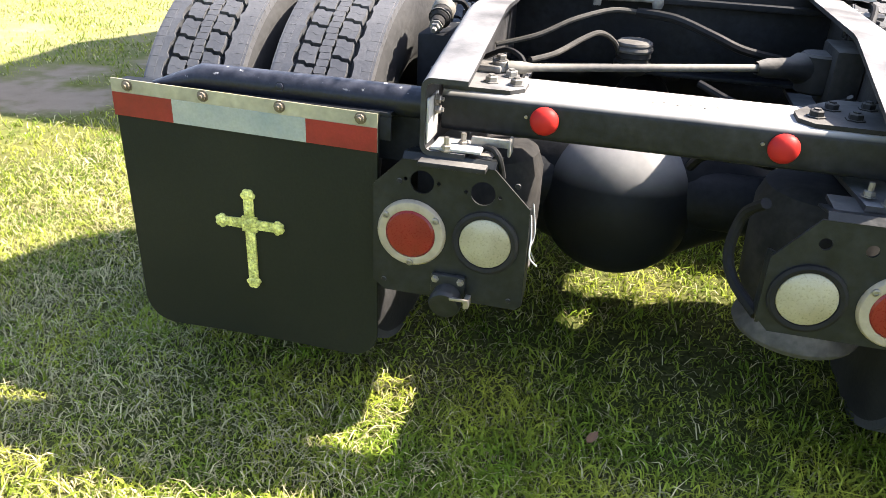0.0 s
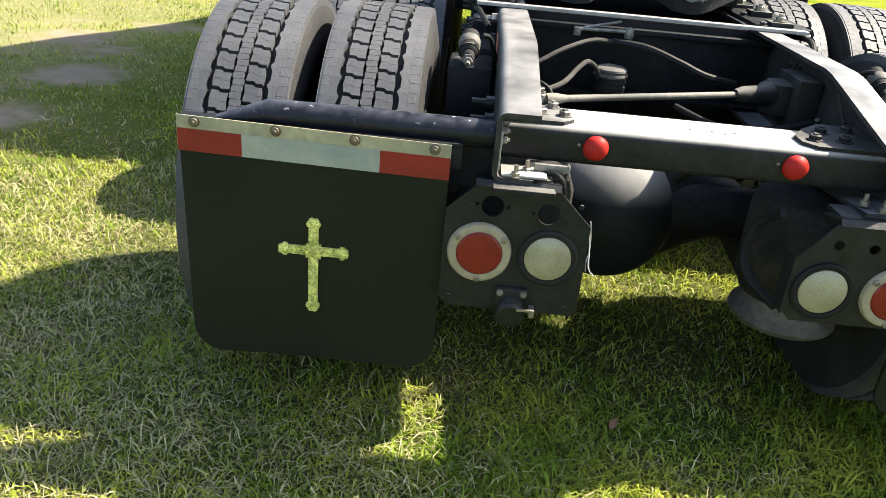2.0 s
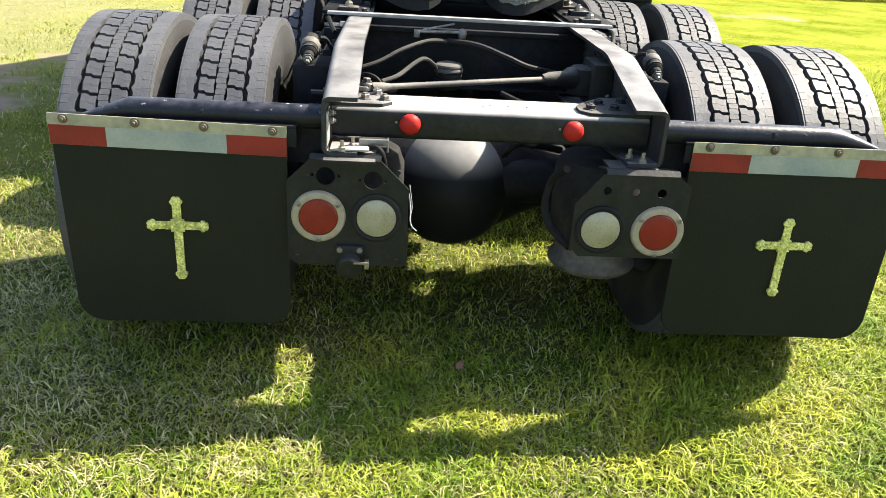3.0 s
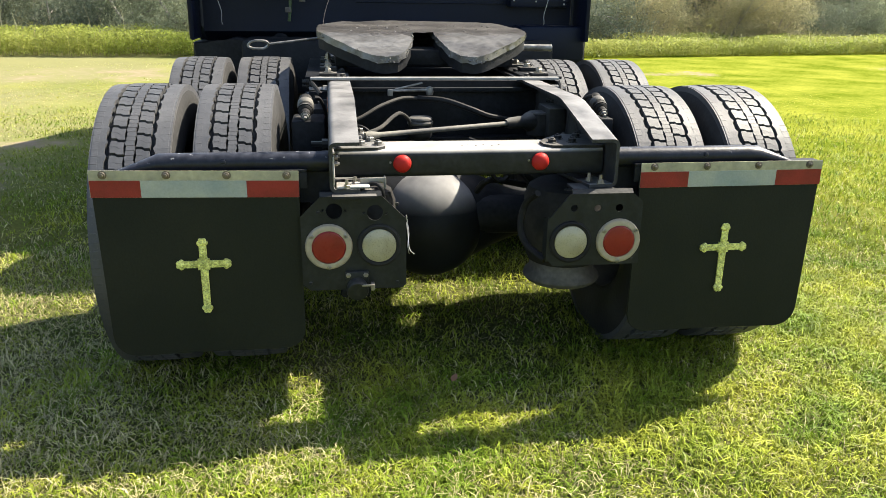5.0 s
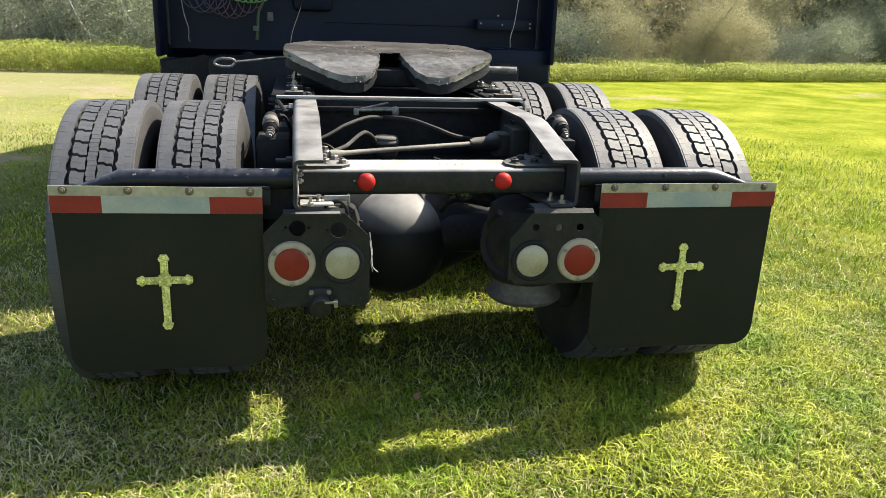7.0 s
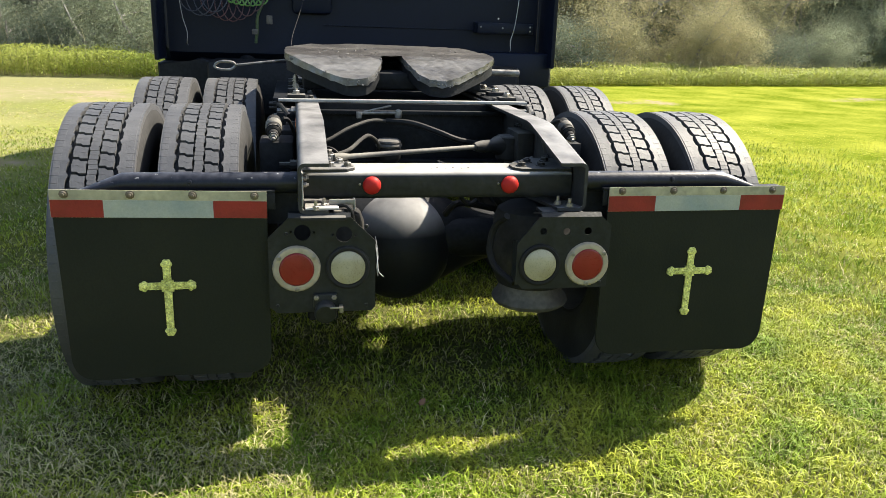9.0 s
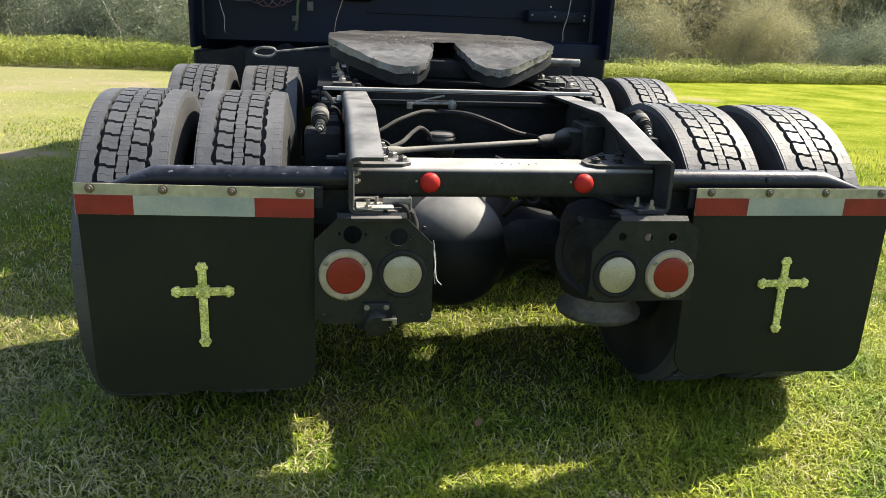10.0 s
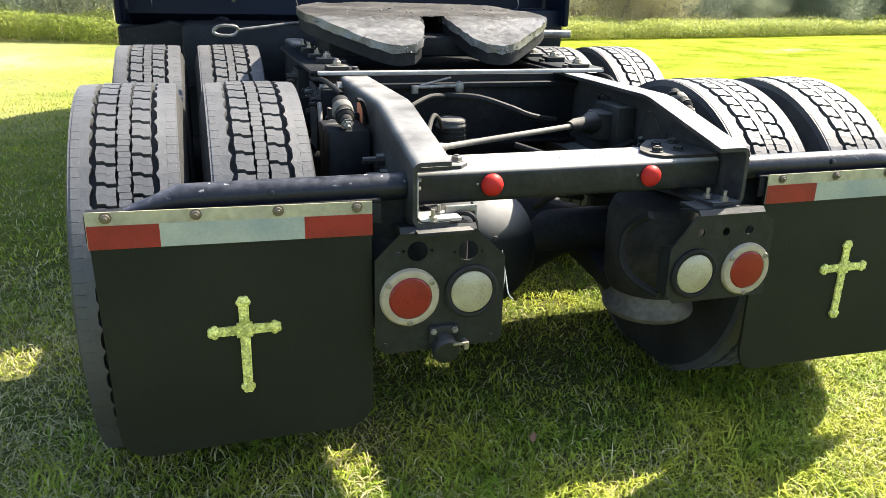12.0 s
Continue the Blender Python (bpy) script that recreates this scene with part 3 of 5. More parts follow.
def channel(bm, s, stations):
    """A channel with rounded bends, its web outside: rings of the section at (y, top, bottom), joined."""
    t, rad, reach = 0.010, 0.020, 0.088
    rings = []
    for y, zt, zb in stations:
        outer = [(RX - reach, zt)] + [(RX - rad + rad * math.cos(radians(a)), zt - rad + rad * math.sin(radians(a))) for a in (90, 67, 45, 22, 0)]
        outer += [(RX - rad + rad * math.cos(radians(a)), zb + rad + rad * math.sin(radians(a))) for a in (0, -22, -45, -67, -90)] + [(RX - reach, zb)]
        q = rad - t
        inner = [(RX - reach, zb + t)] + [(RX - rad + q * math.cos(radians(a)), zb + rad + q * math.sin(radians(a))) for a in (-90, -45, 0)]
        inner += [(RX - rad + q * math.cos(radians(a)), zt - rad + q * math.sin(radians(a))) for a in (0, 45, 90)] + [(RX - reach, zt - t)]
        rings.append([bm.verts.new((s * x, y, z)) for x, z in outer + inner])
    n = len(rings[0])
    for p, q in zip(rings, rings[1:]):
        for i in range(n):
            j = (i + 1) % n
            bm.faces.new((p[i], p[j], q[j], q[i]))
    bm.faces.new(rings[0])
    bm.faces.new(rings[-1][::-1])


# frame rails: tapering tail, web outside, flanges inward
for s in (-1, 1):
    bm = B()
    channel(bm, s, [(-0.105, RBACK, 0.735), (0.235, RTOP - 0.004, 0.702), (0.275, RTOP, 0.70), (7.0, RTOP, 0.70)])
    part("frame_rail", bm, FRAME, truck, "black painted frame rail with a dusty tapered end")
    # foot bracket under the rail's end, which carries the lamp panel
    bm = B()
    a, b = sorted((s * 0.43, s * 0.30))
    box(bm, a, b, -0.135, -0.03, 0.722, 0.732, 0.002)
    foot = part("foot_bracket", bm, CHASSIS, truck)
    for bx, by in ((0.385, -0.095), (0.36, -0.06)):
        part("bolt", hexbolt(B(), (s * bx, by, 0.7465), (0, 0, 1), 0.010, 0.010, 0.016), BOLT, foot)
    if s < 0:
        bm = B()
        # thin pale sheets added for the sunlit inner face of the rail
        box(bm, -0.4245, -0.4205, -0.101, -0.028, 0.757, 0.842, 0.001)
        box(bm, -0.415, -0.318, -0.101, -0.03, 0.7465, 0.7515, 0.001)
        part("sunlit_sheet", bm, GALV, foot, "added pale sheet for the sunlit inside of the rail's end")
        bm = B()
        box(bm, -0.345, -0.268, -0.062, -0.052, 0.752, 0.768, 0.002)
        box(bm, -0.274, -0.268, -0.0625, -0.030, 0.735, 0.7685, 0.002)
        part("angle_clip", bm, STEEL, foot)

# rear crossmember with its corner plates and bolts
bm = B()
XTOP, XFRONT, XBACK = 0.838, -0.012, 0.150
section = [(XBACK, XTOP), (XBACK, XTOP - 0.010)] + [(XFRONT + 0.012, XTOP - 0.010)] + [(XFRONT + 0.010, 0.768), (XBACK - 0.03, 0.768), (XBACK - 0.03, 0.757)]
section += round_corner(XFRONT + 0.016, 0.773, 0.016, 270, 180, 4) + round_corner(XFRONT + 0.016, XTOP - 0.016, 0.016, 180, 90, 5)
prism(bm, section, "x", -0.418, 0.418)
cross = part("crossmember", bm, CROSSBAR, truck, "black rear crossmember, its worn dusty top painted paler for the sun")
for s in (-1, 1):
    bm = B()
    e = 0.028 if s < 0 else 0.0
    prism(bm, [(s * 0.42, -0.002), (s * 0.42, 0.20), (s * 0.33, 0.20), (s * (0.27 + e), 0.135), (s * (0.235 + e), 0.08), (s * (0.235 + e), 0.03), (s * (0.26 + e), 0.002)], "z", XTOP + 0.0005, XTOP + 0.0085)
    # right plate and bolts take a darker material for the rail's shadow on them
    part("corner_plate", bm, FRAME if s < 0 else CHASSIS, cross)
    for bx, by in ((0.335, 0.055), (0.284 if s < 0 else 0.268, 0.05), (0.305, 0.115), (0.375, 0.145)):
        part("bolt", hexbolt(B(), (s * bx, by, XTOP + 0.0085), (0, 0, 1), 0.013, 0.012, 0.004), STEEL if s < 0 else CHASSIS, cross)
    bm = B()
    lathe(bm, (s * 0.215, XFRONT - 0.0005, 0.800), (0, -1, 0), [(0, 0), (0, 0.027), (0.004, 0.028), (0.010, 0.0265), (0.018, 0.021), (0.023, 0.012), (0.025, 0)], 28)
    part("marker_lamp", bm, MARKER, cross, "small round red marker lamp")
    part("screw", lathe(B(), (s * 0.215 - 0.036, XFRONT, 0.803), (0, -1, 0), [(0, 0.004), (0.002, 0.003), (0.0025, 0)], 8), BOLT, cross)
for i, bx in enumerate((-0.02, 0.0, 0.025, 0.05, 0.075, 0.1)):
    part("rivet", lathe(B(), (bx, 0.06 + 0.012 * (i % 2), XTOP), (0, 0, 1), [(0, 0.003), (0.0008, 0.003), (0.0008, 0)], 8), CHASSIS, cross)
# bolts up the left tail's open end
for z in (0.832, 0.812):
    part("bolt", hexbolt(B(), (-0.419, -0.055, z), (1, 0, 0), 0.008, 0.010, 0.006), BOLT, cross)


def hanger(s):
    """The tube that carries a mud flap, its cut end, and the bar along the flap's top."""
    bm = B()
    r, zc, yc = 0.031, 0.815, -0.035
    seg = 20
    rings = []
    for x, f in ((0.436, 1), (0.885, 1), (0.92, 0.98)):
        rings.append([bm.verts.new((s * x, yc + r * math.cos(a), zc + r * math.sin(a) * f)) for a in (2 * math.pi * i / seg for i in range(seg))])
    # end cut down at a slant
    rings.append([bm.verts.new((s * 1.045, yc + r * math.cos(a) * 0.9, zc - r + (0.25 if math.sin(a) > 0 else 0.0) * r + max(0, math.sin(a)) * 0.05 * r + 0.002 * math.sin(a))) for a in (2 * math.pi * i / seg for i in range(seg))])
    for p, q in zip(rings, rings[1:]):
        for i in range(seg):
            j = (i + 1) % seg
            bm.faces.new((p[i], p[j], q[j], q[i]))
    bm.faces.new(rings[-1])
    h = part("flap_hanger", bm, TUBE, truck, "chipped dark navy tube hanger for a mud flap")
    bm = B()
    a, b = sorted((s * 0.50, s * (1.104 if s < 0 else 1.122)))
    box(bm, a, b, -0.078, -0.030, 0.792, 0.800, 0.001)
    box(bm, a, b, -0.0785, -0.072, 0.745, 0.7915, 0.001)
    part("flap_bar", bm, DARK, h)
    bm = B()
    prism(bm, [(s * 0.436, 0.845), (s * 0.436, 0.69), (s * 0.60, 0.69), (s * 0.60, 0.79), (s * 0.53, 0.80)], "y", -0.03, -0.022)
    part("gusset", bm, DARK, h)
    part("bolt", hexbolt(B(), (s * 0.735, yc - 0.028, zc + 0.008), (0, -1, 0.25), 0.0075, 0.006), TUBE, h)


def cross_mesh(cx, y, top, bottom, arm_z, half):
    """A flat cross with three-lobed ends, a small boss in the middle and beads along its limbs."""
    bm = B()
    w = 0.0112
    prism(bm, [(cx - w, arm_z), (cx - w * 0.92, bottom + 0.018), (cx + w * 0.92, bottom + 0.018), (cx + w, arm_z), (cx + w * 0.95, top - 0.018), (cx - w * 0.95, top - 0.018)], "y", y - 0.0040, y + 0.002)
    for q in (-1, 1):
        prism(bm, [(cx + q * w * 0.5, arm_z - w), (cx + q * (half - 0.018), arm_z - w * 0.9), (cx + q * (half - 0.018), arm_z + w * 0.9), (cx + q * w * 0.5, arm_z + w)], "y", y - 0.0042, y + 0.002)
    prism(bm, [(cx - 0.017, arm_z - 0.017), (cx + 0.017, arm_z - 0.017), (cx + 0.017, arm_z + 0.017), (cx - 0.017, arm_z + 0.017)], "y", y - 0.0048, y + 0.002)
    for px, pz, a in ((cx, top - 0.016, 90), (cx, bottom + 0.016, 270), (cx + half - 0.016, arm_z, 0), (cx - half + 0.016, arm_z, 180)):
        for k, da in enumerate((-90, -30, 30, 90)):
            qx, qz = px + 0.0085 * math.cos(radians(a + da)), pz + 0.0085 * math.sin(radians(a + da))
            lathe(bm, (qx, y + 0.002, qz), (0, -1, 0), [(0, 0.0075), (0.0064 + 0.0002 * k, 0.0075), (0.0078, 0.005), (0.0082, 0)], 14)
        lathe(bm, (px, y + 0.002, pz), (0, -1, 0), [(0, 0.010), (0.0068, 0.010), (0.0090, 0.006), (0.0096, 0)], 14)
    beads = [(cx, bottom + 0.03 + 0.0125 * i) for i in range(9)] + [(cx + q * (0.024 + 0.0125 * i), arm_z) for i in range(3) for q in (-1, 1)] + [(cx, arm_z + 0.024 + 0.0125 * i) for i in range(3)]
    for i, (px, pz) in enumerate(beads):
        d = 0.003 * math.sin(i * 2.4)
        lathe(bm, (px + d, y - 0.0035, pz - d), (0, -1, 0), [(0, 0.0062), (0.0016, 0.0056), (0.0026, 0.003), (0.0028, 0)], 8)
    lathe(bm, (cx, y - 0.004, arm_z), (0, -1, 0), [(0, 0.012), (0.002, 0.0115), (0.0035, 0.007), (0.0045, 0)], 14)
    return bm


def mud_flap(s):
    xi, xo, zt, zb, y = (0.523, 1.099, 0.80, 0.238, -0.088) if s < 0 else (0.515, 1.117, 0.80, 0.238, -0.088)
    tip = 0.019 if s < 0 else 0.0

    def up(x):
        """Rise of the clamped strip towards the flap's outer end."""
        return tip * (abs(x) - 0.81)
    r = 0.065
    bm = B()
    # a sheet that sags a little, thick, with rounded lower corners
    out = [(s * xi, zt), (s * xo, zt)] + [(s * a, b) for a, b in round_corner(xo - r - 0.012, zb + r, r, 0, -90)] + [(s * a, b) for a, b in round_corner(xi + r, zb + r, r, -90, -180)]
    prism(bm, out, "y", y, y + 0.009, 0.0015)
    bmesh.ops.triangulate(bm, faces=[f for f in bm.faces if len(f.verts) > 4])
    bmesh.ops.subdivide_edges(bm, edges=[e for e in bm.edges if e.calc_length() > 0.12], cuts=3, use_grid_fill=True)
    for v in bm.verts:
        d = (zt - v.co.z) / (zt - zb)
        u = (abs(v.co.x) - xi) / (xo - xi)
        v.co.y += 0.010 * d * d * math.sin(u * 3.1) - 0.006 * d * u
    flap = part("mud_flap", bm, RUBBER, truck, "black rubber mud flap with a brass cross and reflective strip", smooth=30)
    bm = B()
    a, b = sorted((s * xi, s * (xo + 0.001)))
    prism(bm, [(a, 0.7275 + up(a)), (b, 0.7275 + up(b)), (b, 0.805 + up(b)), (a, 0.805 + up(a))], "y", y - 0.0035, y - 0.0005)
    part("strip_plate", bm, STRIP, flap, "cream metal clamping strip")
    for x0, x1, mat, name in ((xi, 0.671, TAPE_R, "red_tape"), (0.671, 0.963, TAPE_W, "silver_tape"), (0.963, xo, TAPE_R, "red_tape")):
        a, b = sorted((s * x0, s * x1))
        bm = B()
        prism(bm, [(a, 0.728 + up(a)), (b, 0.728 + up(b)), (b, 0.777 + up(b)), (a, 0.777 + up(a))], "y", y - 0.0048, y - 0.0036)
        part(name, bm, mat, flap, "scuffed reflective tape")
    for x in (0.557, 0.725, 0.891, 1.062) if s < 0 else (0.557, 0.729, 0.90, 1.073):
        bm = B()
        lathe(bm, (s * x, y - 0.0035, 0.793 + up(x)), (0, -1, 0), [(0, 0), (0, 0.0125), (0.0015, 0.0125), (0.002, 0.0088), (0.007, 0.0085), (0.0085, 0.004), (0.012, 0.0038), (0.012, 0)], 10)
        part("bolt", bm, RUSTY, flap)
    cx = s * 0.809 if s < 0 else s * 0.818
    bm = cross_mesh(cx, y, 0.606, 0.370, 0.525, 0.080)
    part("cross", bm, BRASS, flap, "embossed brass cross")


for s in (-1, 1):
    hanger(s)
    mud_flap(s)


def pierced(bm, outline, holes, y0, y1):
    """A plate across y with round holes through it."""
    loops = [outline] + [[(hx + hr * math.cos(2 * math.pi * i / 20), hz + hr * math.sin(2 * math.pi * i / 20)) for i in range(20)] for hx, hz, hr in holes]
    sheets = []
    for d in (y0, y1):
        rings = [[bm.verts.new((x, d, z)) for x, z in loop] for loop in loops]
        edges = [bm.edges.new((ring[i], ring[(i + 1) % len(ring)])) for ring in rings for i in range(len(ring))]
        bmesh.ops.triangle_fill(bm, use_beauty=True, use_dissolve=False, edges=edges)
        sheets.append(rings)
    for a, b in zip(*sheets):
        for i in range(len(a)):
            j = (i + 1) % len(a)
            bm.faces.new((a[i], a[j], b[j], b[i]))


def lamp_panel(s):
    """Plate with holes and two round lamps, folded back along its top."""
    y = -0.114 if s < 0 else -0.146
    low = 0.437 if s < 0 else 0.50
    bm = B()
    out = [(s * 0.523, low + 0.02), (s * 0.50, low), (s * 0.225, low), (s * 0.213, low + 0.012), (s * 0.213, 0.655), (s * 0.285, 0.726), (s * 0.465, 0.726), (s * 0.523, 0.668)]
    if s > 0:
        out = [(0.508, low), (0.236, low), (0.212, low + 0.025), (0.212, 0.645), (0.278, 0.726), (0.475, 0.726), (0.508, 0.70)]
    holes = [(-0.425, 0.683, 0.024), (-0.305, 0.676, 0.024), (-0.458, 0.686, 0.004), (-0.392, 0.684, 0.004), (-0.338, 0.676, 0.004), (-0.272, 0.672, 0.004)] if s < 0 else [(0.292, 0.683, 0.011), (0.366, 0.681, 0.011), (0.434, 0.681, 0.012)]
    pierced(bm, out, holes, y, y + 0.005)
    # fold of the top, running back under the rail's foot
    a, b = sorted((s * 0.285, s * (0.465 if s < 0 else 0.475)))
    fold = [(y, 0.7265), (y + 0.012, 0.738), (y + 0.09, 0.7215), (y + 0.09, 0.7165), (y + 0.012, 0.733), (y + 0.004, 0.7225)]
    prism(bm, fold, "x", a, b)
    # flange along the inner side
    c, d = sorted((s * 0.213, s * 0.219))
    prism(bm, [(y + 0.0055, low + 0.012), (y + 0.05, low + 0.03), (y + 0.05, 0.64), (y + 0.0055, 0.655)], "x", c, d)
    panel = part("lamp_panel", bm, PLATE, truck, "dark painted steel tail lamp panel")
    for hx, hz in ((0.50, 0.46), (0.24, 0.455), (0.24, 0.70), (0.47, 0.68)) if s < 0 else ((0.485, 0.516), (0.25, 0.53)):
        part("screw", lathe(B(), (s * hx, y, hz), (0, -1, 0), [(0, 0.006), (0.002, 0.005), (0.003, 0)], 10), CHASSIS, panel)
    # red lamp in its pale bezel
    cx, cz = (-0.443, 0.575) if s < 0 else (0.437, 0.577)
    bm = B()
    lathe(bm, (cx, y, cz), (0, -1, 0), [(0, 0.070), (0.005, 0.0695), (0.010, 0.066), (0.012, 0.056), (0.011, 0.0505), (0.006, 0.050), (0, 0.05)], 40)
    bezel = part("bezel", bm, BEZEL, panel, "pale ring round the tail lamp")
    bm = B()
    lathe(bm, (cx, y, cz), (0, -1, 0), [(0.006, 0.0505), (0.010, 0.050), (0.014, 0.046), (0.0165, 0.03), (0.0175, 0.0)], 40)
    part("red_lens", bm, LENS_R, panel, "round red tail lamp lens")
    for ang in (35, 145, 270):
        px, pz = cx + 0.061 * math.cos(radians(ang)), cz + 0.061 * math.sin(radians(ang))
        part("screw", lathe(B(), (px, y - 0.0105, pz), (0, -1, 0), [(0, 0.0075), (0.0025, 0.007), (0.0035, 0.004), (0.0015, 0.0035), (0.0015, 0)], 14), BOLT, panel)
    # clear lamp in a rubber grommet
    cx = -0.294 if s < 0 else 0.286
    bm = B()
    lathe(bm, (cx, y, cz), (0, -1, 0), [(0, 0.066), (0.006, 0.0655), (0.009, 0.060), (0.008, 0.053), (0.004, 0.051), (0, 0.051)], 36)
    part("grommet", bm, HOSE, panel)
    bm = B()
    lathe(bm, (cx, y, cz), (0, -1, 0), [(0.002, 0.0515), (0.006, 0.051), (0.009, 0.047), (0.0095, 0.036), (0.0105, 0.034), (0.0115, 0.02), (0.0125, 0)], 36)
    part("clear_lens", bm, LENS_W, panel, "round milky reversing lamp lens")
    if s < 0:
        # trailer socket below the lamps
        bm = B()
        lathe(bm, (-0.362, y - 0.002, 0.452), (0, -1, -0.25), [(0, 0.03), (0.018, 0.031), (0.026, 0.033), (0.034, 0.033), (0.04, 0.03), (0.042, 0)], 24)
        box(bm, -0.397, -0.327, y - 0.014, y - 0.001, 0.455, 0.497, 0.003)
        sock = part("trailer_socket", bm, PLATE, panel, "dark cast trailer wiring socket with a lid")
        bm = B()
        box(bm, -0.35, -0.312, y - 0.048, y - 0.042, 0.462, 0.468, 0.001)
        box(bm, -0.322, -0.311, y - 0.0465, y - 0.02, 0.448, 0.4665, 0.001)
        part("lid_spring", bm, BOLT, panel)
        for bx in (-0.388, -0.336):
            part("bolt", hexbolt(B(), (bx, y - 0.014, 0.487), (0, -1, 0), 0.006, 0.006), BOLT, panel)


for s in (-1, 1):
    lamp_panel(s)

# wires at the left panel
for pts, rr in (([(-0.212, -0.10, 0.64), (-0.207, -0.11, 0.60), (-0.205, -0.125, 0.565), (-0.19, -0.12, 0.545)], 0.0016), ([(-0.211, -0.09, 0.66), (-0.203, -0.09, 0.60), (-0.208, -0.10, 0.57), (-0.20, -0.07, 0.53)], 0.0013)):
    part("wire", tube(B(), pts, rr), WHITE, truck, "thin pale lamp wire")
for pts, rr in (([(0.20, -0.06, 0.71), (0.178, 0.0, 0.66), (0.165, 0.0, 0.585), (0.18, -0.03, 0.535), (0.222, -0.10, 0.505)], 0.011), ([(-0.36, -0.03, 0.722), (-0.31, -0.07, 0.752), (-0.285, -0.09, 0.745), (-0.275, -0.08, 0.70)], 0.006)):
    part("cable", tube(B(), pts, rr), HOSE, truck)


def air_spring(s):
    cx, cy = (-0.362 if s < 0 else 0.352), 0.14
    bm = B()
    lathe(bm, (cx, cy, 0.40), (0, 0, 1), [(0.02, 0.09), (0.03, 0.118), (0.07, 0.135), (0.16, 0.138), (0.25, 0.138), (0.285, 0.125), (0.30, 0.10), (0.30, 0)], 36)
    bag = part("air_spring", bm, AIRBAG, truck, "black rubber suspension air spring")
    bm = B()
    lathe(bm, (cx, cy, 0.354 if s > 0 else 0.398), (0, 0, 1), [(0, 0), (0, 0.118), (0.006, 0.126), (0.016, 0.131), (0.028, 0.128), (0.042, 0.114), (0.085, 0.106), (0.10, 0.103)], 36)
    part("pedestal", bm, PEDESTAL, bag, "grey dusty metal pedestal")
    bm = B()
    prism(bm, [(0.12, 0.345), (0.12, 0.32), (0.5, 0.37), (0.95, 0.42), (0.95, 0.50), (0.5, 0.44)], "x", s * 0.36 - 0.05, s * 0.36 + 0.05, 0.006)
    part("trailing_arm", bm, DARK, bag)


for s in (-1, 1):
    air_spring(s)

# axles with their bowls
DOME_X = -0.06
for y in AXLES:
    bm = B()
    rod(bm, (-0.62, y, AXLE_Z), (0.62, y, AXLE_Z), 0.075, 20)
    for x in (-1, 1):
        lathe(bm, (DOME_X, y + 0.10, 0.462), (x, 0, 0), [(0.02, 0.195), (0.10, 0.19), (0.18, 0.165), (0.26, 0.125), (0.34, 0.095), (0.40, 0.082)], 32)
    rod(bm, (-0.035, y + 0.1, 0.52), (-0.035, y + 0.45, 0.60), 0.07, 20)
    axle = part("drive_axle", bm, DARK, truck, "black cast drive axle with a round housing")
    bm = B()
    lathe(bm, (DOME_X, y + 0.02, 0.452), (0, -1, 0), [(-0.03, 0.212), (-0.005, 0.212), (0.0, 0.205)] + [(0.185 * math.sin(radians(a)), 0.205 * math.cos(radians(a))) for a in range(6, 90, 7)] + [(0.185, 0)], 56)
    part("housing_bowl", bm, CAST, axle, "dusty round iron bowl with its sunlit top coloured pale")
    for x in (-1, 1):
        part("brake_drum", lathe(B(), (x * 0.6, y, AXLE_Z), (x, 0, 0), [(0, 0.20), (0.03, 0.21), (0.16, 0.21), (0.16, 0.14), (0.3, 0.12)], 28), CHASSIS, axle)
        part("brake_chamber", lathe(B(), (x * 0.36, y + 0.05, 0.66), (0, -1, 0.25), [(0, 0), (0, 0.06), (0.02, 0.075), (0.07, 0.075), (0.09, 0.08), (0.1, 0.075), (0.14, 0.07), (0.15, 0.05), (0.15, 0)], 22), DARK, axle)
bm = B()
rod(bm, (-0.035, 0.96, 0.60), (-0.035, 1.6, 0.56), 0.045, 18)
lathe(bm, (-0.035, 0.93, 0.61), (0, 1, 0), [(0, 0.05), (0.02, 0.085), (0.06, 0.085), (0.08, 0.05)], 20)
part("drive_shaft", bm, DARK, truck)
part("brake_hose", tube(B(), [(0.30, 0.50, 0.60), (0.18, 0.42, 0.64), (0.12, 0.36, 0.65), (0.10, 0.42, 0.60)], 0.012), HOSE, truck)
part("brake_hose", tube(B(), [(0.13, 0.32, 0.735), (0.14, 0.34, 0.68), (0.17, 0.34, 0.655), (0.2, 0.36, 0.665)], 0.008), HOSE, truck)

# crossmember under the fifth wheel and one further on
for y, z1 in ((0.86, 0.955), (2.3, 0.95)):
    bm = B()
    box(bm, -0.423, 0.423, y, y + 0.012, 0.72, z1, 0.003)
    box(bm, -0.423, 0.423, y - 0.05, y - 0.0005, 0.722, 0.733, 0.003)
    part("inner_crossmember", bm, DARK, truck)

# torque rod across the frame
bm = B()
rod(bm, (-0.325, 0.142, 0.8575), (0.25, 0.455, 0.846), 0.0084, 14)
lathe(bm, (-0.322, 0.1437, 0.8574), (0.495, 0.27, -0.01), [(0, 0.009), (0, 0.013), (0.012, 0.014), (0.03, 0.0135), (0.045, 0.011), (0.06, 0.0084)], 16)
trod = part("torque_rod", bm, TAN, truck, "bare steel torque rod across the frame")
bm = B()
lathe(bm, (0.20, 0.428, 0.847), (0.495, 0.27, -0.01), [(0, 0.014), (0.03, 0.022), (0.09, 0.024), (0.11, 0.035), (0.17, 0.035), (0.18, 0.0)], 16)
rod(bm, (0.345, 0.50, 0.88), (0.345, 0.50, 0.79), 0.045, 20)
box(bm, 0.36, 0.4235, 0.42, 0.58, 0.76, 0.90, 0.006)
part("rod_end", bm, CHASSIS, trod)
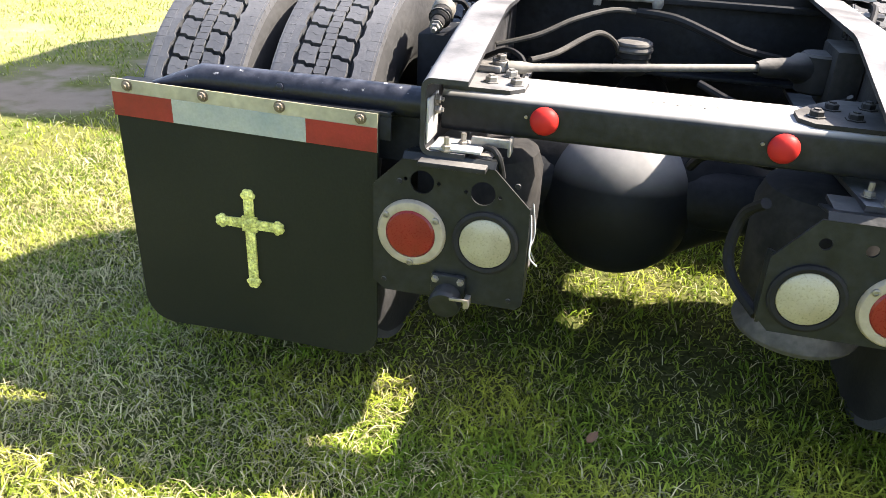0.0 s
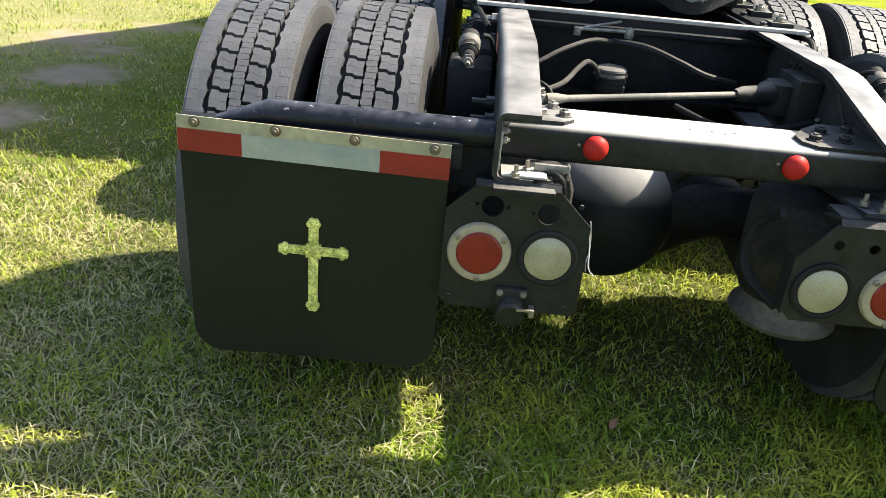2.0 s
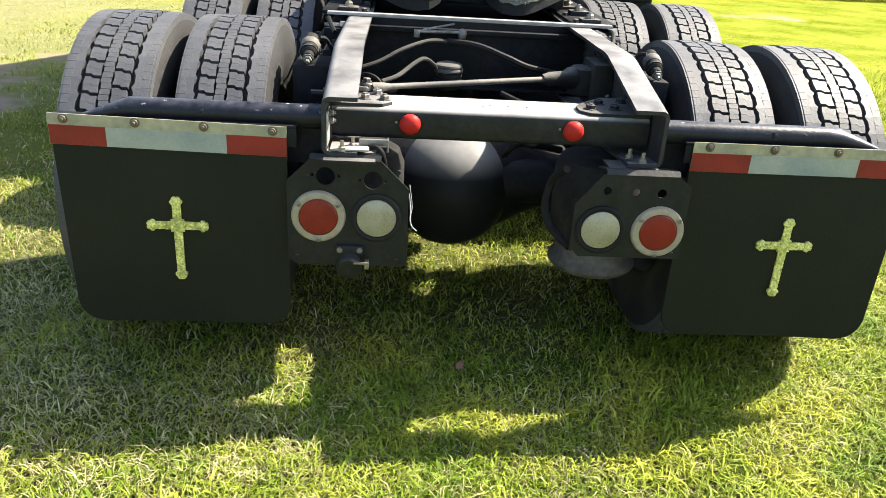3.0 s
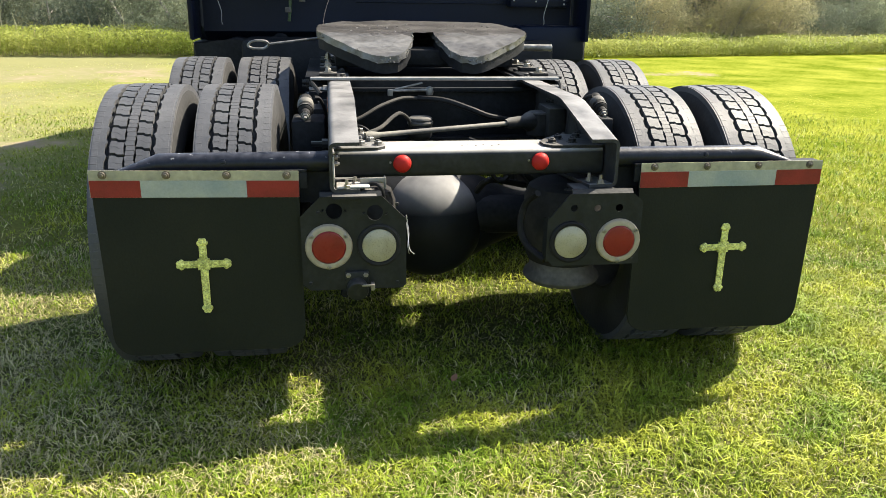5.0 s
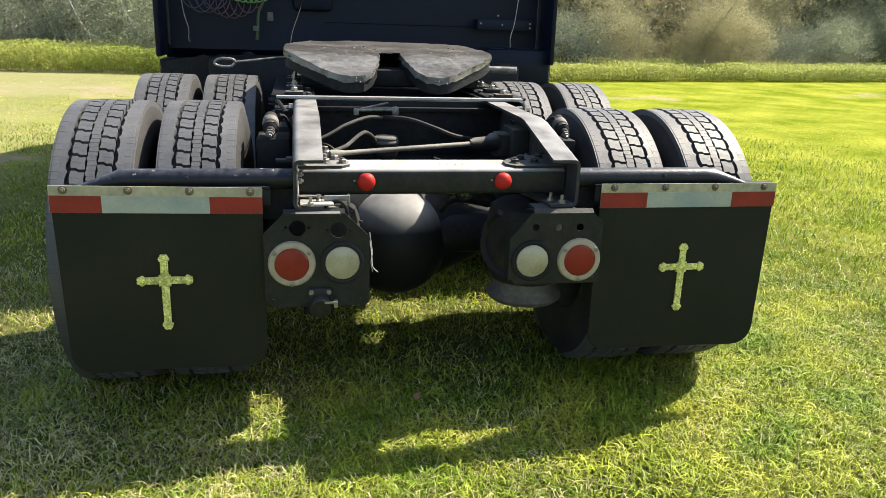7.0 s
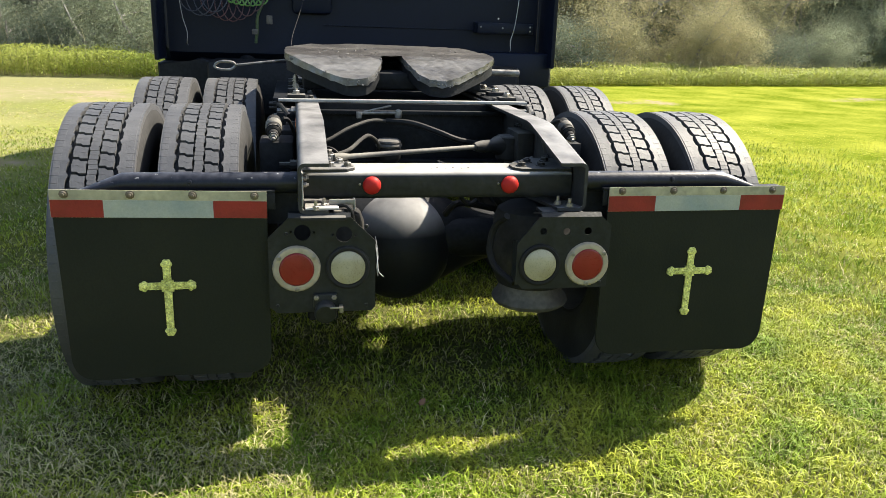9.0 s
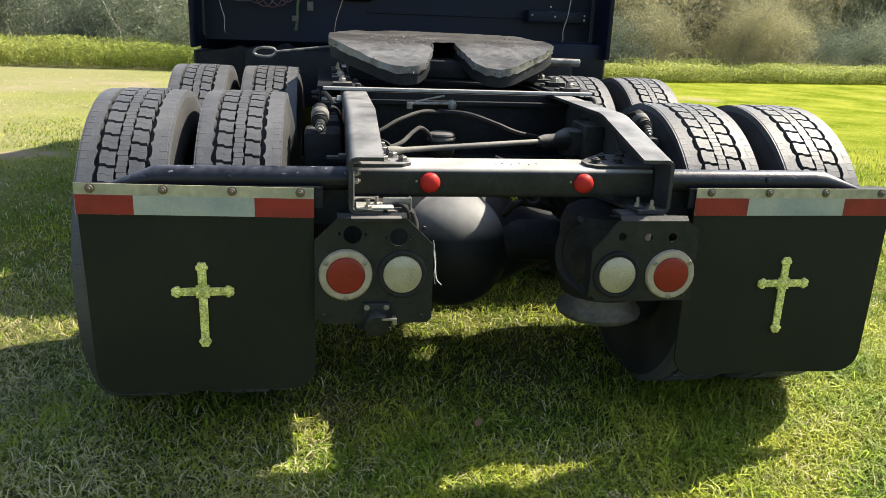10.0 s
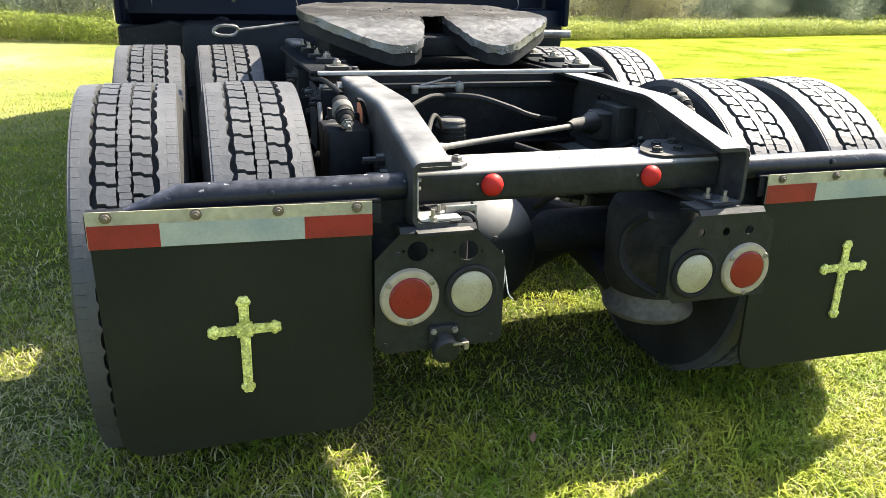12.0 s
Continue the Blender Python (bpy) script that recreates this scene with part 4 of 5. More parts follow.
bm = B()
rod(bm, (-0.335, 0.150, 0.870), (-0.335, 0.150, 0.848), 0.018, 16)
box(bm, -0.38, -0.33, 0.125, 0.175, 0.848, 0.862, 0.004)
hexbolt(bm, (-0.335, 0.150, 0.870), (0, 0, 1), 0.011, 0.011)
part("rod_end", bm, STEEL, trod)
bm = B()
box(bm, 0.33, 0.42, 0.13, 0.36, 0.755, 0.765, 0.003)
prism(bm, [(0.18, 0.768), (0.40, 0.768), (0.36, 0.90), (0.33, 0.90)], "x", 0.415, 0.4235)
brk = part("bracket", bm, CHASSIS, truck)
for bx, by, bz in ((0.36, 0.30, 0.78), (0.385, 0.24, 0.79), (0.36, 0.19, 0.78), (0.40, 0.33, 0.80), (0.40, 0.16, 0.81), (0.34, 0.25, 0.77)):
    part("bolt", hexbolt(B(), (bx, by, bz), (-0.5, -0.3, 0.8), 0.014, 0.014, 0.02), CHASSIS, brk)
for by, bz in ((0.5, 0.90), (0.53, 0.90), (0.56, 0.90), (0.5, 0.87), (0.54, 0.87), (0.15, 0.84), (0.15, 0.80)):
    part("bolt", hexbolt(B(), (0.4238, by + 0.1, bz), (-1, 0, 0), 0.009, 0.01), CHASSIS, brk)

# air lines and small gear inside the frame
for mt, rr, pts in (
        (GREY_LINE, 0.007, [(-0.42, 0.55, 0.82), (-0.32, 0.60, 0.845), (-0.24, 0.66, 0.88), (-0.15, 0.74, 0.90), (-0.08, 0.78, 0.895)]),
        (GREY_LINE, 0.007, [(-0.30, 0.34, 0.835), (-0.25, 0.42, 0.84), (-0.20, 0.55, 0.855), (-0.165, 0.63, 0.858), (-0.13, 0.69, 0.83), (-0.11, 0.72, 0.79)]),
        # darker length of the same hose: its shade is put into the colour
        (HOSE, 0.012, [(-0.08, 0.78, 0.895), (0.02, 0.75, 0.89), (0.12, 0.72, 0.86), (0.20, 0.72, 0.83), (0.30, 0.74, 0.81)]),
        (HOSE, 0.006, [(-0.40, 0.30, 0.84), (-0.34, 0.26, 0.87), (-0.30, 0.24, 0.85), (-0.30, 0.2, 0.80)]),
        (HOSE, 0.010, [(0.10, 0.60, 0.76), (0.2, 0.5, 0.74), (0.3, 0.42, 0.76), (0.41, 0.40, 0.80)])):
    part("air_line", tube(B(), pts, rr), mt, truck, "rubber air line inside the frame")
bm = B()
rod(bm, (-0.19, 0.78, 0.925), (-0.03, 0.80, 0.925), 0.006, 10)
rod(bm, (-0.17, 0.78, 0.93), (-0.06, 0.80, 0.953), 0.004, 8)
box(bm, -0.20, -0.18, 0.77, 0.79, 0.905, 0.93, 0.002)
lathe(bm, (-0.03, 0.80, 0.905), (0, 0, 1), [(0, 0), (0, 0.012), (0.012, 0.016), (0.03, 0.013), (0.036, 0)], 12)
part("levelling_valve", bm, STEEL, truck)
bm = B()
lathe(bm, (-0.075, 0.74, 0.757), (0, 0, 1), [(-0.02, 0), (-0.02, 0.034), (-0.01, 0.044), (0.0, 0.049), (0.016, 0.050), (0.018, 0.046), (0.026, 0.045), (0.028, 0.049), (0.040, 0.047), (0.05, 0.036), (0.051, 0)], 30)
can = part("filter_can", bm, HOSE, truck, "black canister inside the frame, its sunlit ribbed top coloured paler")
# the can's sunlit top, put in as a paler lid
bm = B()
lathe(bm, (-0.075, 0.74, 0.799), (0, 0, 1), [(0, 0.033), (0, 0.050), (0.006, 0.052), (0.012, 0.050), (0.013, 0.045), (0.018, 0.044), (0.019, 0.049), (0.025, 0.047), (0.03, 0.038), (0.032, 0)], 30)
part("filter_lid", bm, TAN, can, "ribbed top coloured paler for the sun on it")


def shock(s):
    """The upper end of a damper: a slanting barrel with its rubber bushing, bolt and strap."""
    x = s * 0.508
    bm = B()
    rod(bm, (x, 0.372, 0.946), (x, 0.288, 0.914), 0.023, 18, 0.005)
    rod(bm, (x, 0.288, 0.914), (x, 0.266, 0.906), 0.016, 18, 0.003)
    ob = part("shock_absorber", bm, AIRBAG, truck, "black shock absorber with a bolted upper eye")
    part("bolt", hexbolt(B(), (x, 0.266, 0.906), (0, -1, -0.38), 0.0115, 0.011, 0.012), STEEL, ob)
    part("bushing", lathe(B(), (x, 0.345, 0.936), (0, -1, -0.38), [(0, 0.018), (0, 0.024), (0.005, 0.027), (0.024, 0.027), (0.029, 0.024), (0.029, 0.018)], 22), TAN, ob, "dusty pale rubber bushing")
    bm = B()
    rod(bm, (x + s * 0.015, 0.36, 0.88), (x + s * 0.02, 0.46, 0.50), 0.034, 16)
    part("shock_body", bm, CHASSIS, ob)
    bm = B()
    tube(bm, [(x - s * 0.03, 0.30, 0.96), (x - s * 0.05, 0.32, 0.95), (x - s * 0.07, 0.36, 0.89)], 0.006)
    part("strap", bm, HOSE, ob)
    part("washer", lathe(B(), (x, 0.300, 0.919), (0, -1, -0.38), [(0, 0.015), (0, 0.026), (0.004, 0.026), (0.004, 0.015)], 18), CHASSIS, ob)
    for by, bz in ((0.17, 0.83), (0.13, 0.80), (0.15, 0.775)):
        part("stud", lathe(B(), (s * 0.436, by, bz), (s, 0, 0), [(0, 0.016), (0.02, 0.016), (0.02, 0.009), (0.054, 0.009), (0.054, 0)], 8), CHASSIS, ob)
    bm = B()
    box(bm, *sorted((s * 0.445, s * 0.555)), 0.28, 0.45, 0.72, 0.885, 0.008)
    part("damper_bracket", bm, DARK, ob)


for s in (-1, 1):
    shock(s)
# spring hanger brackets and valves on the outside of both rails
for s in (-1, 1):
    for y0, y1, z0, z1, d in ((0.46, 0.60, 0.62, 0.90, 0.05), (0.72, 0.80, 0.80, 0.93, 0.07), (0.9, 1.05, 0.70, 0.92, 0.06), (1.2, 1.32, 0.74, 0.94, 0.08)):
        bm = B()
        box(bm, *sorted((s * 0.436, s * (0.436 + d))), y0, y1, z0, z1, 0.006)
        hb = part("hanger_bracket", bm, DARK, truck)
        for i in range(3):
            part("bolt", hexbolt(B(), (s * (0.436 + d), (y0 + y1) / 2 + 0.03 * (i - 1), z1 - 0.03 - 0.02 * (i % 2)), (s, 0, 0), 0.012, 0.012, 0.02), CHASSIS, hb)
dice = random.Random(8)
for s in (-1, 1):
    for k in range(16):
        y, z = 0.52 + 0.075 * k, 0.80 + 0.045 * (k % 4)
        d = dice.uniform(0.02, 0.075)
        part("stud", lathe(B(), (s * 0.4355, y, z), (s, 0, 0), [(0, 0.017), (0.016, 0.017), (0.016, 0.010), (d + 0.01, 0.010), (d + 0.01, 0)], 6), CHASSIS if k % 3 else STEEL, truck)
    bm = B()
    prism(bm, [(0.50, 0.62), (0.62, 0.62), (0.60, 0.80), (0.57, 0.90), (0.545, 0.90)], "x", *sorted((s * 0.50, s * 0.512)), 0.002)
    part("suspension_bracket", bm, CHASSIS, truck)
    part("air_line", tube(B(), [(s * 0.46, 0.62, 0.93), (s * 0.49, 0.75, 0.955), (s * 0.50, 0.95, 0.94), (s * 0.47, 1.15, 0.96), (s * 0.49, 1.4, 0.95)], 0.008), HOSE, truck)
    part("height_rod", rod(B(), (s * 0.53, 0.50, 0.62), (s * 0.52, 0.66, 0.90), 0.007, 10), STEEL, truck)
bm = B()
prism(bm, [(0.43, 0.876), (0.50, 0.880), (0.50, 0.936), (0.43, 0.932)], "x", -0.4368, -0.4354)
part("sticker", bm, ORANGE, truck, "small orange and white warning sticker")

# ---- fifth wheel ----
bm = B()
box(bm, -0.50, 0.50, 0.79, 0.822, 0.9645, 0.975, 0.002)
base = part("mounting_bar", bm, GALV, truck, "flat steel mounting bar with a worn bright edge")
bm = B()
box(bm, -0.42, 0.42, 0.8225, 1.75, 0.915, 0.930, 0.002)
part("mounting_plate", bm, DARK, base)
for s in (-1, 1):
    bm = B()
    box(bm, *sorted((s * 0.36, s * 0.52)), 0.8225, 1.72, 0.9640, 0.9755, 0.002)
    slide = part("slide_rail", bm, DARK, base)
    for i in range(5):
        bm = B()
        box(bm, s * 0.43 - 0.035, s * 0.43 + 0.035, 0.83 + 0.2 * i, 0.89 + 0.2 * i, 0.9755, 0.988 + 0.005 * (i % 2), 0.002)
        part("clamp", bm, CHASSIS, slide)
        part("bolt", hexbolt(B(), (s * 0.43, 0.86 + 0.2 * i, 0.989 + 0.005 * (i % 2)), (0, 0, 1), 0.014, 0.013, 0.008), BOLT, slide)
        part("bolt", hexbolt(B(), (s * 0.375, 0.84 + 0.2 * i, 0.9755), (0, 0, 1), 0.011, 0.01), CHASSIS, slide)
    bm = B()
    prism(bm, [(1.2, 0.98), (1.55, 0.98), (1.46, 1.10), (1.29, 1.10)], "x", *sorted((s * 0.30, s * 0.38)), 0.004)
    part("pivot_bracket", bm, DARK, base)


def fifth_wheel():
    """The plate: flat in front, two horns sloping down behind, a slot between them, a skirt along its rim."""
    half = [(0.045, 1.40), (0.045, 1.20), (0.06, 1.09), (0.09, 0.99), (0.13, 0.935), (0.18, 0.92), (0.22, 0.93), (0.26, 0.96), (0.40, 1.105), (0.437, 1.155), (0.457, 1.205), (0.464, 1.26), (0.464, 1.46), (0.455, 1.56), (0.43, 1.66), (0.34, 1.78), (0.18, 1.84), (0.0, 1.85)]

    def top(y):
        if y > 1.17:
            return 1.128 + (y - 1.17) * 0.04
        return 1.128 - (1.17 - y) * 0.34

    outline = [(x - 0.012 if x < 0.3 else x, y) for x, y in half] + [(-x - 0.012, y) for x, y in half[::-1][1:]] + [(-0.012, 1.44)]
    n = len(outline)
    lip = 0.027

    def slab(inset, z_up, z_dn):
        bm = B()
        cx = [0.24 if x > 0.02 else -0.24 if x < -0.02 else 0 for x, y in outline]
        pts = [(x + (c - x) * inset, y + (1.3 - y) * inset) for (x, y), c in zip(outline, cx)]
        up = [bm.verts.new((x, y, top(y) + z_up)) for x, y in pts]
        dn = [bm.verts.new((x, y, top(y) + z_dn)) for x, y in pts]
        fs = [bm.faces.new(up), bm.faces.new(dn[::-1])]
        for i in range(n):
            j = (i + 1) % n
            bm.faces.new((up[i], up[j], dn[j], dn[i]))
        bmesh.ops.triangulate(bm, faces=fs)
        return bm

    bm = slab(0.0, 0.0, -lip)
    for _ in range(3):
        bmesh.ops.subdivide_edges(bm, edges=[e for e in bm.edges if e.calc_length() > 0.035], cuts=1)
        bmesh.ops.triangulate(bm, faces=list(bm.faces))
    for v in bm.verts:
        c = v.co.copy()
        if c.z > top(c.y) - 0.004:
            v.co.z = top(c.y) + 0.005 * noise.noise(c * 9) + 0.0025 * noise.noise(c * 34)
        else:
            v.co.z += 0.007 * noise.noise(c * 45)
        if any(abs(f.normal.z) < 0.5 for f in v.link_faces):
            v.co.x += 0.006 * noise.noise(c * 38)
            v.co.y += 0.006 * noise.noise(c * 38 + Vector((9, 0, 0)))
    for f in bm.faces:
        c = f.calc_center_median()
        if c.y + 0.05 * noise.noise(c * 12) < 1.165:
            f.material_index = 1
    fw = part("fifth_wheel", bm, GREASE, truck, "worn greasy grey fifth wheel plate with two ramps", smooth=40)
    fw.data.materials.append(RAMP)
    # shade on the skirt's faces is put in as a near-black colour
    part("skirt", slab(0.03, -lip - 0.001, -0.072), DARK, fw, "skirt below the plate's rim, coloured black for its shade")
    dice = random.Random(5)
    bm = B()
    for i in range(n):
        (x0, y0), (x1, y1) = outline[i], outline[(i + 1) % n]
        if max(y0, y1) > 1.23:
            continue
        inner = min(abs(x0), abs(x1)) < 0.2
        for k in range(6 if inner else 3):
            f = dice.random()
            x, y = x0 + (x1 - x0) * f, y0 + (y1 - y0) * f
            w = dice.uniform(0.002, 0.005) * (1.1 if inner else 0.8)
            m = pose(x, y, top(y) - dice.uniform(0.0, 0.026), dice.uniform(0, 180), dice.uniform(0, 180), 0) @ Matrix.Diagonal((w * dice.uniform(0.7, 2.2), w, w * 0.7, 1))
            bmesh.ops.create_icosphere(bm, subdivisions=1, radius=1.0, matrix=m)
    for k in range(26):
        x, y = dice.uniform(-0.4, 0.4), dice.uniform(1.2, 1.7)
        w = dice.uniform(0.002, 0.006)
        bmesh.ops.create_icosphere(bm, subdivisions=1, radius=1.0, matrix=pose(x, y, top(y) + 0.001, 0, 0, dice.uniform(0, 180)) @ Matrix.Diagonal((w * 1.6, w, w * 0.6, 1)))
    tagged(part("grease", bm, LUMP, fw), "dried pale grease crumbs along the rim", kind="stuff")
    bm = B()
    box(bm, -0.40, 0.40, 1.20, 1.50, 0.98, 1.066, 0.01)
    box(bm, -0.16, 0.16, 1.12, 1.3, 0.99, 1.06, 0.01)
    part("underframe", bm, DARK, fw)
    bm = B()
    rod(bm, (-0.44, 1.50, 1.09), (-0.70, 1.455, 1.060), 0.0055, 10)
    tube(bm, [(-0.70, 1.455, 1.060), (-0.712, 1.45, 1.073), (-0.755, 1.45, 1.076), (-0.785, 1.455, 1.066), (-0.792, 1.455, 1.050), (-0.765, 1.455, 1.040), (-0.722, 1.455, 1.041), (-0.70, 1.455, 1.058)], 0.0060)
    part("release_handle", bm, STEEL, fw, "bare steel release handle with a looped grip")
    bm = B()
    rod(bm, (0.40, 1.30, 1.06), (0.60, 1.28, 1.06), 0.016, 12)
    part("pull_rod", bm, STEEL, fw)


fifth_wheel()

# ---- cab ----
bm = B()
prof = [(2.78, 1.02), (2.72, 1.06), (2.72, 3.02), (2.80, 3.12), (4.25, 3.16), (4.42, 3.06), (5.45, 2.36), (6.20, 2.06), (6.72, 1.58), (6.95, 1.20), (6.95, 0.55), (6.4, 0.5), (5.2, 0.5), (4.9, 0.62), (2.9, 0.98)]
prism(bm, prof, "x", -1.22, 1.17)
bmesh.ops.bevel(bm, geom=[e for e in bm.edges if abs(e.verts[0].co.x - e.verts[1].co.x) < 0.01], offset=0.05, segments=3, affect="EDGES")
for v in bm.verts:
    if v.co.y > 4.9:
        v.co.x *= 1 - 0.12 * min(1, (v.co.y - 4.9) / 2)
cab = part("cab", bm, CABPAINT, truck, "dark navy cab with a flat rear wall", smooth=30)
for z in (1.235, 1.62, 2.0):
    bm = B()
    box(bm, -0.25, 0.75, 2.712, 2.7195, z, z + 0.008, 0.002)
    part("rib", bm, CABPAINT, cab)
for s, x in ((-1, 1.20), (1, 1.15)):
    bm = B()
    box(bm, *sorted((s * (x - 0.015), s * (x + 0.015))), 2.44, 2.7195, 1.02, 3.0, 0.012)
    part("side_extender", bm, CABPAINT, cab)
bm = B()
box(bm, -0.3, 0.3, 2.700, 2.7195, 1.42, 1.56, 0.02)
part("access_panel", bm, CABPAINT, cab)
for s, x0, x1 in ((-1, -1.05, -1.09), (1, 0.92, 0.96)):
    bm = B()
    tube(bm, [(x0 + s * 0.005, 2.70, 1.10), (x0, 2.61, 1.12), (x0 - s * 0.004, 2.60, 1.18), ((x0 + x1) / 2, 2.60, 1.28), (x1, 2.60, 1.5), (x1, 2.70, 1.6)], 0.0022)
    part("wire", bm, WHITE, cab, "slim white wire hanging down the cab wall")
bm = B()
box(bm, 0.70, 1.06, 2.60, 2.62, 1.222, 1.285, 0.004)
box(bm, 0.70, 0.73, 2.62, 2.7195, 1.222, 1.285, 0.002)
box(bm, 1.03, 1.06, 2.62, 2.7195, 1.222, 1.285, 0.002)
bar = part("cross_bracket", bm, CABPAINT, cab)
for rx, rz in ((0.72, 1.26), (0.86, 1.255), (1.04, 1.265), (1.04, 1.24), (0.83, 1.31)):
    part("rivet", lathe(B(), (rx, 2.60, rz), (0, -1, 0), [(0, 0.006), (0.003, 0.005), (0.004, 0)], 10), GALV, bar)
bm = B()
box(bm, 0.74, 1.16, 2.50, 2.7195, 0.90, 1.11, 0.02)
part("lower_panel", bm, CABPAINT, cab)
bm = B()
box(bm, -0.44, -0.20, 2.66, 2.7195, 1.30, 1.55, 0.03)
part("access_cover", bm, CABPAINT, cab)
# side fairings and steps below the cab's rear corners; their unseen bulk is added to block light
for s in (-1, 1):
    bm = B()
    prism(bm, [(s * 1.22, 0.32), (s * 1.22, 1.0), (s * 1.07, 1.0), (s * 0.98, 1.03), (s * 0.62, 0.95), (s * 0.60, 0.34), (s * 0.68, 0.28), (s * 1.18, 0.28)] if s < 0 else [(1.19, 0.32), (1.19, 1.03), (1.05, 1.03), (1.04, 0.93), (0.62, 0.92), (0.60, 0.34), (0.68, 0.28), (1.14, 0.28)], "y", 2.58, 4.7, 0.01)
    part("side_tank", bm, DARK, truck, "black side tank behind the cab step")
# unseen block added to stop light coming in under the truck
bm = B()
box(bm, -0.40, 0.40, 2.9, 5.6, 0.34, 0.94, 0.06)
part("light_blocker", bm, DARK, truck)
# coiled lines on the cab's rear wall
def coil(x0, x1, zc, sag, r, pitch, wire, mat, label):
    """A spring-like line hung in a shallow bow, its loops standing across."""
    turns = abs(x1 - x0) / pitch
    n = int(turns * 14)
    pts = []
    for i in range(n + 1):
        f = i / n
        a = f * turns * 2 * math.pi
        pts.append((x0 + (x1 - x0) * f + 0.62 * r * math.sin(a), 2.60 + 0.5 * r * math.cos(a), zc - sag * math.sin(f * math.pi) + r * math.cos(a)))
    part("coiled_line", tube(B(), pts, wire, 6, 2), mat, cab, label)


coil(-1.02, -0.86, 1.46, 0.04, 0.15, 0.040, 0.0030, BLUE_LINE, "blue coiled trailer line")
coil(-0.92, -0.66, 1.42, 0.06, 0.115, 0.040, 0.0032, RED_LINE, "red coiled trailer line")
coil(-0.80, -0.58, 1.415, 0.02, 0.060, 0.030, 0.0048, GREEN_LINE, "green coiled trailer line")
bm = B()
tube(bm, [(-0.60, 2.62, 1.42), (-0.605, 2.60, 1.36), (-0.64, 2.60, 1.28), (-0.645, 2.60, 1.2), (-0.655, 2.61, 1.125)], 0.009)
part("hose", bm, GREEN_HOSE, cab, "dusty green hose")
for c in ((-0.675, -0.64, 2.58, 2.595, 1.175, 1.205), (-0.59, -0.555, 2.60, 2.62, 1.235, 1.285)):
    bm = B()
    box(bm, *c, 0.003)
    part("clip", bm, PEDESTAL, cab)
bm = B()
tube(bm, [(-0.36, 2.3, 1.42), (-0.40, 2.1, 1.30), (-0.44, 1.8, 1.19), (-0.45, 1.6, 1.12)], 0.0018)
part("wire", bm, HOSE, cab, "thin wire from the cab to the plate")
for bx in (-0.75, -0.25, 0.3, 0.75):
    part("cab_support", rod(B(), (bx, 2.3, 0.80), (bx * 0.95, 2.72, 1.0), 0.06, 14), DARK, truck)
bm = B()
box(bm, -0.92, 0.92, 2.35, 2.72, 0.72, 1.03, 0.03)
part("rear_deck_box", bm, DARK, truck)

# ---- distance ----
def leaf_cloud(seed, clumps, n, size):
    """Corners of n leaf quads scattered round the clumps (centre, radius)."""
    rng = np.random.default_rng(seed)
    mid = np.array([tuple(c) for c, r in clumps])
    rad = np.array([r for c, r in clumps])
    k = rng.integers(0, len(clumps), n)
    c = mid[k] + rng.normal(0, 1, (n, 3)) * rad[k][:, None] * (1, 1, 0.8)
    c[:, 2] = np.maximum(c[:, 2], 0.02)
    u = rng.normal(0, 1, (n, 3))
    u /= np.linalg.norm(u, axis=1)[:, None]
    v = np.cross(u, rng.normal(0, 1, (n, 3)))
    v /= np.linalg.norm(v, axis=1)[:, None]
    l = (size * rng.uniform(0.6, 1.5, n))[:, None]
    return np.stack([c - u * l, c + v * l * 0.42, c + u * l, c - v * l * 0.42], 1).reshape(-1, 3)


def quads_mesh(name, co, mat):
    n = len(co) // 4
    me = bpy.data.meshes.new(name)
    me.vertices.add(n * 4)
    me.vertices.foreach_set("co", co.ravel())
    me.loops.add(n * 4)
    me.loops.foreach_set("vertex_index", np.arange(n * 4))
    me.polygons.add(n)
    me.polygons.foreach_set("loop_start", np.arange(n) * 4)
    me.update(calc_edges=True)
    me.materials.append(mat)
    return me


